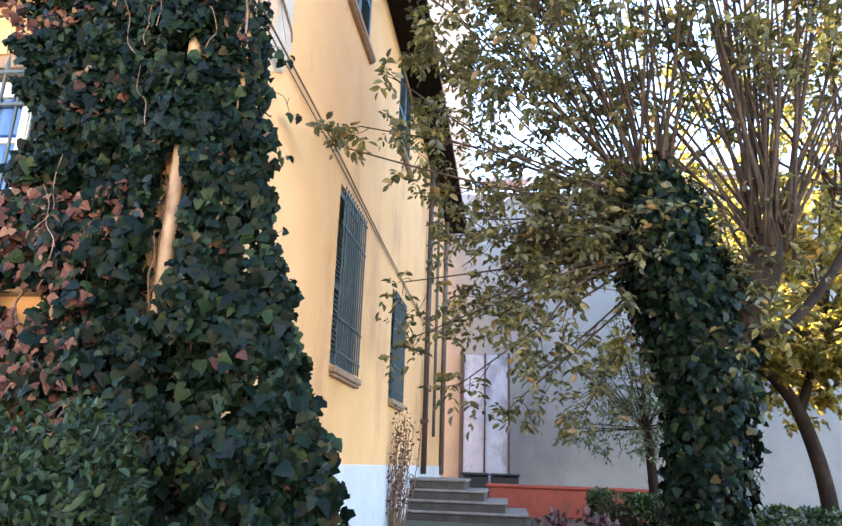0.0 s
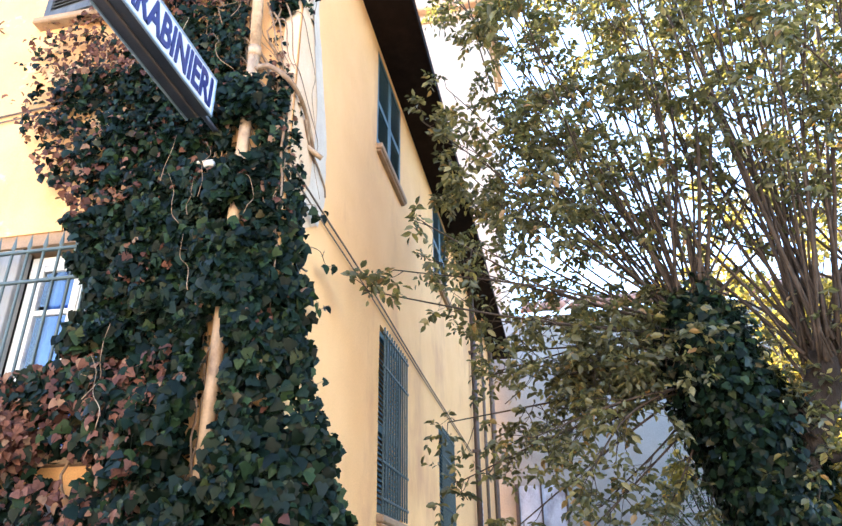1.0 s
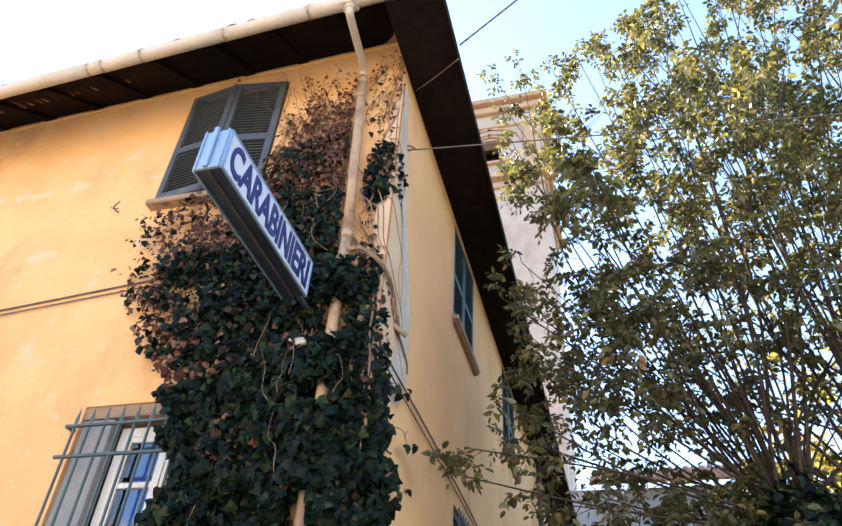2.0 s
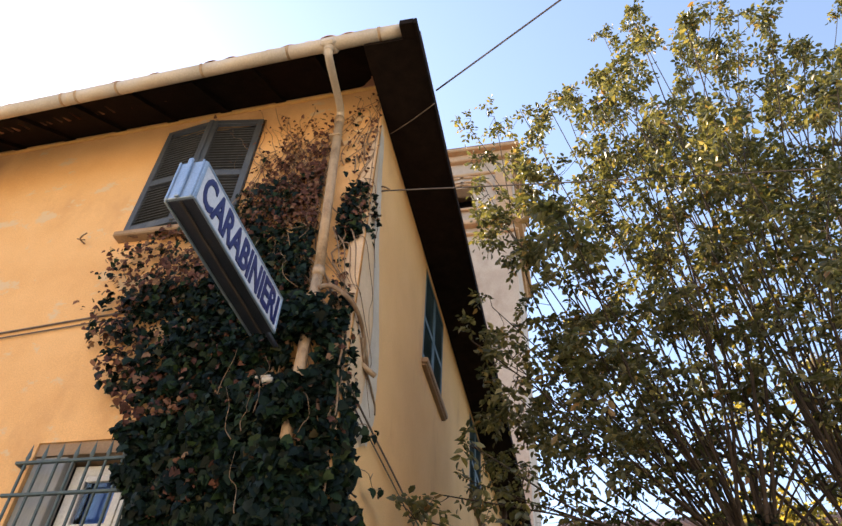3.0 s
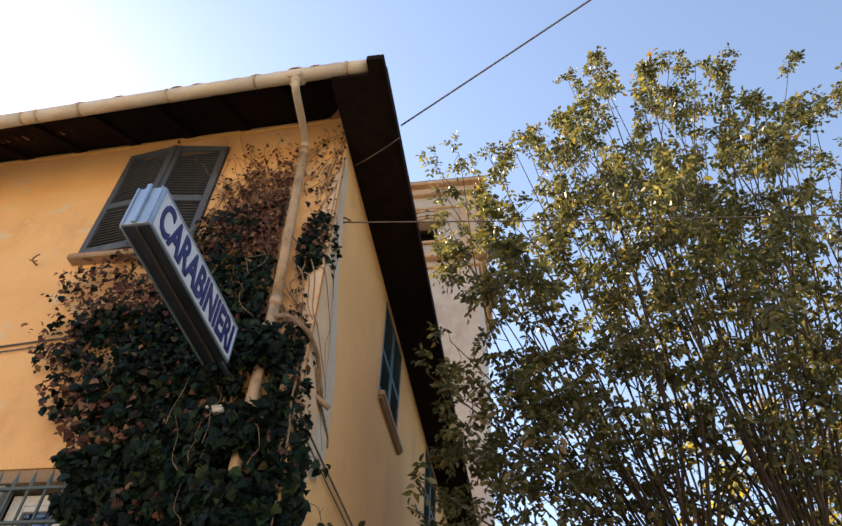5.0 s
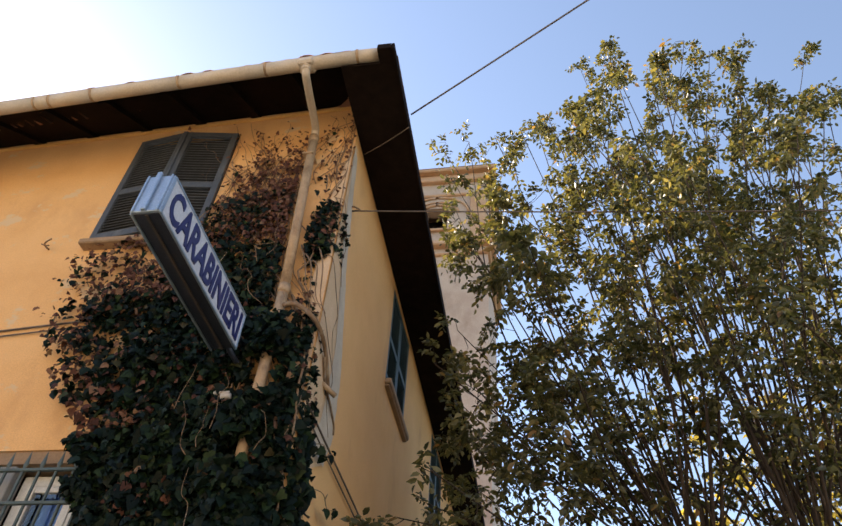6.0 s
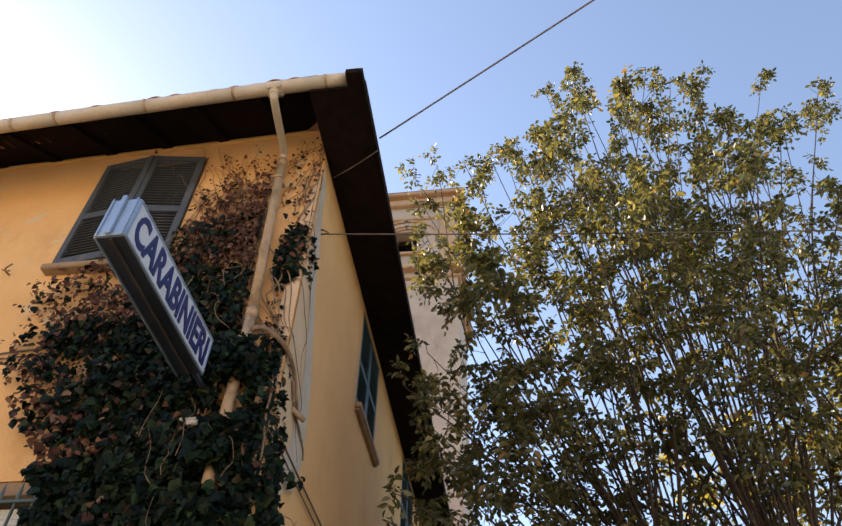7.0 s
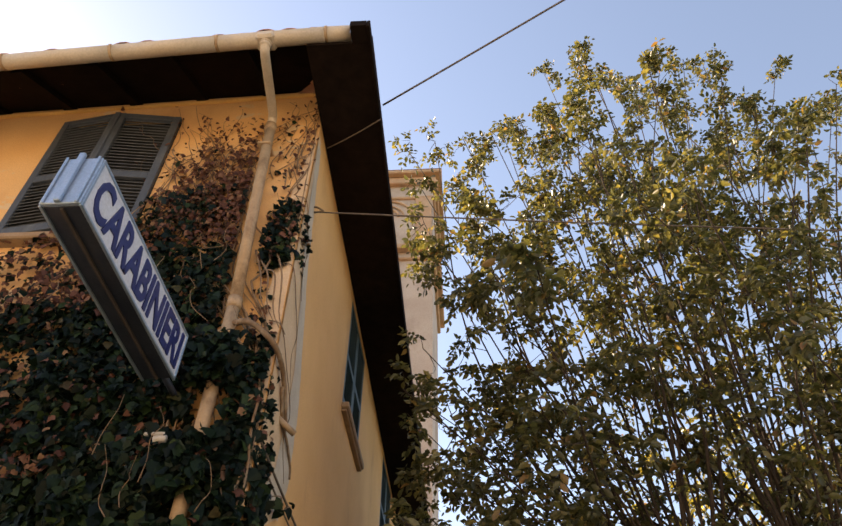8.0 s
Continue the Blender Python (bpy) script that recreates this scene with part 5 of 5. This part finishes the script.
def build_far():
    far = part("wall_far", boxes(((-0.35, 15.0, 0.3), (16.0, 15.4, 9.25)), bevel=0.02), M_FARWALL)
    tagged(far, "stained white plaster wall across the garden", "wall", kind="structure")
    far_roof = thing("roof_far", "low clay tile roof over the garden wall", "roof", (8.0, 15.0, 9.25), kind="structure")
    inv = Matrix.Translation((-8.0, -15.0, -9.25))
    bm = bmesh.new()
    vs = [bm.verts.new(v) for v in ((0.9, 14.6, 9.22), (16.2, 14.6, 9.22), (16.2, 17.6, 10.7), (0.9, 17.6, 10.7), (0.9, 14.6, 9.30), (16.2, 14.6, 9.30), (16.2, 17.6, 10.78), (0.9, 17.6, 10.78))]
    for f in ((0, 1, 2, 3), (7, 6, 5, 4), (0, 4, 5, 1), (1, 5, 6, 2), (2, 6, 7, 3), (3, 7, 4, 0)):
        bm.faces.new([vs[k] for k in f])
    bmesh.ops.recalc_face_normals(bm, faces=bm.faces)
    part("roof_slab", bm, M_TILE, far_roof, at=inv)
    t = Tubes()
    for i in range(68):
        x = 1.0 + i * 0.223
        t.add([(x, 14.55, 9.29), (x, 17.6, 10.79)], 0.085, 6)
    t.make("tile_field", M_TILE, far_roof, "rows of clay barrel tiles", "stuff").matrix_basis = inv
    for p, q in (((1.27, 14.5, 9.18), (1.85, 14.5, 9.86)), ((1.54, 14.5, 8.79), (2.37, 14.5, 9.45))):
        tagged(Tubes().add([p, q, (q[0] + 0.02, 14.98, q[2] - 0.5)], 0.028, 8).make("metal_strut", M_WHITE), "white metal strut at the edge of the far roof", "strut", "struts at the far roof")
    steps = thing("steps", "worn stone garden steps up to a side door", "steps", (0.6, 9.0, 0.8))
    inv = Matrix.Translation((-0.6, -9.0, -0.8))
    for i in range(4):
        st = part("step", boxes(((0.03, 8.43 - 0.10 * i, 1.30 - 0.165 * i - (0.3 if i == 3 else 0.0)), (0.95 + 0.34 * i, 9.9 + 0.05 * i, 1.458 - 0.165 * i)), bevel=0.012), M_RISER, steps, at=inv)
        part("tread", boxes(((0.03, 8.39 - 0.10 * i, 1.46 - 0.165 * i), (0.985 + 0.34 * i, 9.92 + 0.05 * i, 1.50 - 0.165 * i)), bevel=0.012), M_STEP, st)
    red = thing("low_wall", "low orange red painted garden wall", "low wall", (2.7, 10.2, 0.8))
    inv = Matrix.Translation((-2.7, -10.2, -0.8))
    part("wall_body", boxes(((1.3, 10.1, 0.7), (4.2, 10.4, 1.36)), bevel=0.02), M_RED, red, at=inv)
    part("wall_cap", boxes(((1.25, 10.05, 1.362), (4.25, 10.45, 1.42)), bevel=0.015), M_RED, red, at=inv)
    door = thing("door_1", "tall pale blue white metal double door in the far wall", "door", (1.05, 14.96, 1.2), kind="structure")
    inv = Matrix.Translation((-1.05, -14.96, -1.2))
    for a, b in ((0.50, 1.04), (1.08, 1.66)):
        leaf = part("door_leaf", boxes(((a, 14.93, 1.25), (b, 14.97, 4.6)), bevel=0.01), M_DOOR, door, at=inv)
        part("ledge", boxes(((a + 0.06, 14.905, 2.9), (b - 0.06, 14.929, 2.98)), bevel=0.006), M_DOOR, leaf)
    for a, b in ((0.40, 0.495), (1.043, 1.077), (1.665, 1.72)):
        part("door_post", boxes(((a, 14.90, 1.2), (b, 14.99, 4.65)), bevel=0.008), M_PIPE_DARK, door, "dark metal post", at=inv)
    for x, w in ((0.55, 0.62), (1.25, 0.68)):
        bin_ = thing("rubbish_bin", "low black plastic rubbish bin by the door", "bin", (x + w / 2, 14.4, 0.86), "bins by the door")
        inv = Matrix.Translation((-x - w / 2, -14.4, -0.86))
        bm = boxes(((x, 14.1, 0.84), (x + w, 14.7, 1.50)), bevel=0.03)
        for v in bm.verts:
            if v.co.z < 1.0:
                v.co.x = x + w / 2 + (v.co.x - x - w / 2) * 0.86
        part("tub", bm, M_BLACK, bin_, at=inv)
        part("lid", boxes(((x - 0.03, 14.06, 1.503), (x + w + 0.03, 14.74, 1.57)), bevel=0.025), M_BLACK, bin_, at=inv)
    for y, z0, z1, r in ((11.6, 2.3, 7.9, 0.035), (13.6, 1.5, 7.9, 0.06)):
        pp = thing("wall_pipe", "weathered grey pipe on the side wall", "pipe", (0.07, y, z0))
        Tubes().add([(0.07, y, z0), (0.07, y, z1)], r, 10).make("pipe_length", M_CABLE, pp).matrix_basis = Matrix.Translation((-0.07, -y, -z0))
        part("bracket", boxes(((0.0, y - 0.06, z1 - 1.0), (0.12, y + 0.06, z1 - 0.96))), M_CABLE, pp, at=Matrix.Translation((-0.07, -y, -z0)))
    notice = tagged(part("notice", boxes(((0.003, 10.55, 2.75), (0.02, 10.95, 3.75)), bevel=0.004), M_SIGNFACE), "small white and violet notice on the side wall", "notice")
    for i in range(7):
        part("stripe", boxes(((0.0205, 10.60, 2.85 + 0.12 * i), (0.023, 10.90, 2.90 + 0.12 * i))), M_VIOLET, notice)
    # dead climber beside the low window
    dead = thing("dead_climber", "dry brown climber stems at the foot of the wall", "climber", (0.1, 6.4, 0.8))
    inv = Matrix.Translation((-0.1, -6.4, -0.8))
    t = Tubes()
    rows = []
    for i in range(34):
        p = np.array((0.06 + 0.10 * RNG.random(), 6.35 + RNG.normal(0, 0.16), 0.7))
        pts = [p]
        for k in range(6):
            p = p + np.array((RNG.normal(0.01, 0.04), RNG.normal(0.01, 0.07), RNG.uniform(0.15, 0.36)))
            p[0] = max(0.04, p[0])
            pts.append(p)
            if k > 0:
                rows += [p + RNG.normal(0, 0.05, 3) * np.array((0.5, 1, 1)) for _ in range(3)]
        t.add(smooth_path(pts, 14), np.linspace(0.009, 0.002, 14), 5)
    t.make("stem_tangle", M_STEM, dead, "", "stuff").matrix_basis = inv
    rows = np.array(rows)
    rows[:, 0] = np.maximum(rows[:, 0], 0.05)
    piece("dry_leaves", leaf_mesh("dry_leaves", rows, RNG.normal(0, 1, rows.shape), unit(RNG.normal(0, 1, rows.shape) + np.array((1, 0, 0))), RNG.uniform(0.03, 0.07, len(rows)), OVAL_LEAF, M_IVYDRY), dead, "", "stuff", inv)
    pipe = thing("downpipe", "dark brown downpipe on the side wall", "downpipe", (0.09, 9.8, 1.5))
    Tubes().add([(0.09, 9.8, 1.55), (0.09, 9.8, 7.95)], 0.055, 10).make("pipe_length", M_PIPE_DARK, pipe).matrix_basis = Matrix.Translation((-0.09, -9.8, -1.5))
    for z in (2.5, 4.5, 6.5):
        part("bracket", boxes(((0.0, 9.73, z), (0.16, 9.87, z + 0.05)), bevel=0.004), M_PIPE_DARK, pipe, at=Matrix.Translation((-0.09, -9.8, -1.5)))


build_far()


def build_bounce():
    # unseen wall and slab behind the camera, added as warm fill reflectors
    opposite = part("wall_opposite", boxes(((-30.0, -17.0, 0.0), (30.0, -16.4, 9.5))), M_BOUNCE_WALL)
    tagged(opposite, "added unseen pale wall that bounces sun on to the house", "wall", kind="structure")
    paving = part("pavement", boxes(((-30.0, -16.0, 0.02), (30.0, -5.5, 0.20)), bevel=0.01), M_BOUNCE_SLAB)
    tagged(paving, "added unseen pale slab that bounces light on to the house", "pavement", kind="structure")


build_bounce()


def build_tower():
    tw = thing("bell_tower", "old baroque bell tower with faded pink render", "tower", (-3.2, 20.0, 0.5))
    inv = Matrix.Translation((3.2, -20.0, -0.5))
    x0, x1, y0, y1 = -6.4, 0.15, 18.0, 23.0
    top = 29.2
    hole = (-2.75, -1.75, 25.9, 27.4)
    me = wall_mesh("shaft", x0, x1, 0.3, top, [hole], lambda u, v, d: (u, y0 + d, v), 0.6, M_TOWER)
    piece("front_wall", me, tw, at=inv)
    for lo, hi in (((x1 - 0.6, y0 + 0.602, 0.3), (x1, y1, top)), ((x0, y0 + 0.602, 0.3), (x0 + 0.6, y1, top)), ((x0 + 0.602, y1 - 0.6, 0.3), (x1 - 0.602, y1, top))):
        part("tower_wall", boxes((lo, hi)), M_TOWER, tw, at=inv)
    # dark sheet in place of the shade inside the belfry
    part("belfry_dark", boxes(((x0 + 0.61, y0 + 1.6, 20), (x1 - 0.61, y0 + 1.7, top))), M_DARK, tw, at=inv)
    for z, h, d in ((24.6, 0.28, 0.35), (24.9, 0.16, 0.18), (24.1, 0.14, 0.15), (28.2, 0.18, 0.12), (top, 0.22, 0.25), (top + 0.22, 0.35, 0.15), (top + 0.57, 0.22, 0.45)):
        part("cornice", boxes(((x0 - d, y0 - d, z), (x1 + d, y1 + d, z + h)), bevel=0.05), M_TOWERTRIM, tw, "moulded cornice", at=inv)
    for x in (x0 + 0.1, x1 - 0.80):
        part("pilaster", boxes(((x, y0 - 0.16, 25.07), (x + 0.75, y0 - 0.003, 28.2)), bevel=0.03), M_TOWERTRIM, tw, at=inv)
    for r, w in ((0.80, 0.07), (1.05, 0.05), (1.5, 0.06)):
        arc = [(-2.25 + r * math.cos(a), y0 - 0.05, 27.0 + 0.75 * r * math.sin(a)) for a in np.linspace(0, math.pi, 18)]
        Tubes().add(arc, w, 6).make("arch_moulding", M_TOWERTRIM, tw, "curved moulding over the opening").matrix_basis = inv
    part("opening_ledge", boxes(((-2.95, y0 - 0.16, 25.72), (-1.55, y0 - 0.003, 25.86)), bevel=0.02), M_TOWERTRIM, tw, at=inv)
    bell = bmesh.new()
    rings = [[bell.verts.new((-2.2 + r * math.cos(a), y0 + 0.9 + r * math.sin(a), 26.2 + h)) for a in np.arange(14) * math.pi / 7] for h, r in ((0.0, 0.36), (0.10, 0.31), (0.35, 0.24), (0.55, 0.20), (0.66, 0.10))]
    for p, q in zip(rings, rings[1:]):
        for k in range(14):
            bell.faces.new((p[k], p[(k + 1) % 14], q[(k + 1) % 14], q[k]))
    bell.faces.new(rings[-1])
    part("bell", bell, M_CABLE, tw, "dark bronze bell", at=inv, smooth=True)
    part("bell_beam", boxes(((-3.0, y0 + 0.82, 26.862), (-1.5, y0 + 0.98, 27.0))), M_SOFFIT, tw, at=inv)
    bm = bmesh.new()
    z0 = top + 0.79
    e = [bm.verts.new(v) for v in ((x0 - 0.45, y0 - 0.45, z0), (x1 + 0.45, y0 - 0.45, z0), (x1 + 0.45, y1 + 0.45, z0), (x0 - 0.45, y1 + 0.45, z0))]
    a = bm.verts.new(((x0 + x1) / 2, (y0 + y1) / 2, z0 + 1.6))
    for i in range(4):
        bm.faces.new((e[i], e[(i + 1) % 4], a))
    bm.faces.new(e[::-1])
    part("tower_roof", bm, M_TILE, tw, at=inv)


build_tower()

# ---- cables, hooks and small fittings ----


def sagging(p, q, sag, n=24):
    p, q = np.array(p, float), np.array(q, float)
    u = np.linspace(0, 1, n)[:, None]
    out = p + (q - p) * u
    out[:, 2] -= sag * 4 * (u * (1 - u))[:, 0]
    return out


def build_cables():
    def cable(label, pts, r=0.008):
        tagged(Tubes().add(pts, r, 6).make("cable", M_CABLE), label, "cable", "cables on and around the house")
    cable("twisted cable strung from the eaves across the garden", sagging((0.56, -0.04, 8.13), (9.0, -3.95, 10.0), 0.04, 40), 0.010)
    cable("cable end slung under the eaves", sagging((0.02, 0.27, 7.93), (0.555, -0.035, 7.915), 0.02, 12), 0.006)
    cable("thin cable strung from the corner through the tree", sagging((0.02, 0.22, 6.97), (12.0, 1.3, 7.2), 0.12, 40), 0.007)
    cable("cable pinned along the front wall", smooth_path([(-8.0, -0.015, 5.05), (-6, -0.015, 5.22), (-3.7, -0.015, 5.40), (-2.1, -0.02, 5.53), (-1.2, -0.03, 5.56)], 20), 0.009)
    cable("cable pinned along the front wall", smooth_path([(-8.0, -0.015, 5.0), (-6, -0.015, 5.17), (-3.7, -0.02, 5.34), (-2.1, -0.02, 5.47), (-1.2, -0.03, 5.52)], 20), 0.007)
    cable("cable bundle pinned along the side wall", smooth_path([(0.015, 0.02, 4.70), (0.02, 0.6, 4.68), (0.02, 2.2, 4.66), (0.02, 5.0, 4.55), (0.02, 9.6, 4.45)], 24), 0.009)
    cable("cable bundle pinned along the side wall", smooth_path([(0.015, 0.02, 4.63), (0.02, 0.6, 4.60), (0.02, 2.2, 4.58), (0.02, 5.0, 4.50), (0.02, 9.6, 4.40)], 24), 0.007)
    hook = Tubes().add(smooth_path([(-2.83, 0.0, 6.48), (-2.83, -0.07, 6.47), (-2.80, -0.10, 6.48), (-2.76, -0.10, 6.52)], 10), 0.008, 6)
    hook.add(smooth_path([(-2.88, -0.06, 6.50), (-2.83, -0.07, 6.47), (-2.77, -0.08, 6.45)], 6), 0.007, 6)
    tagged(hook.make("wall_hook", M_STEM), "rusty iron hook in the front wall", "hook")
    an = Tubes().add(smooth_path([(-0.01, 0.24, 6.98), (0.05, 0.23, 6.98), (0.10, 0.22, 6.97), (0.05, 0.20, 7.0), (0.02, 0.21, 7.02)], 12), 0.009, 6)
    tagged(an.make("cable_anchor", M_STEM), "iron eye anchor for a cable", "hook")
    peg = Tubes().add([(-0.16, 0.01, 7.16), (-0.16, -0.10, 7.16)], 0.010, 6)
    tagged(peg.make("iron_peg", M_STEM), "rusty iron peg in the wall", "peg")
    peg = Tubes().add([(-0.02, 0.30, 5.06), (0.10, 0.40, 4.98)], 0.022, 8)
    tagged(peg.make("pipe_stub", M_PIPE), "short ochre pipe stub in the side wall", "pipe")
    lamp = thing("insulator_bracket", "white insulator on a wall bracket in the ivy", "bracket", (-0.48, -0.1, 4.6))
    inv = Matrix.Translation((0.48, 0.1, -4.6))
    part("arm", boxes(((-0.58, -0.23, 4.615), (-0.46, -0.21, 4.635)), bevel=0.005), M_LAMPWHITE, lamp, at=inv)
    Tubes().add([(-0.50, -0.25, 4.575), (-0.43, -0.25, 4.575)], 0.02, 10).make("insulator", M_LAMPWHITE, lamp).matrix_basis = inv


build_cables()
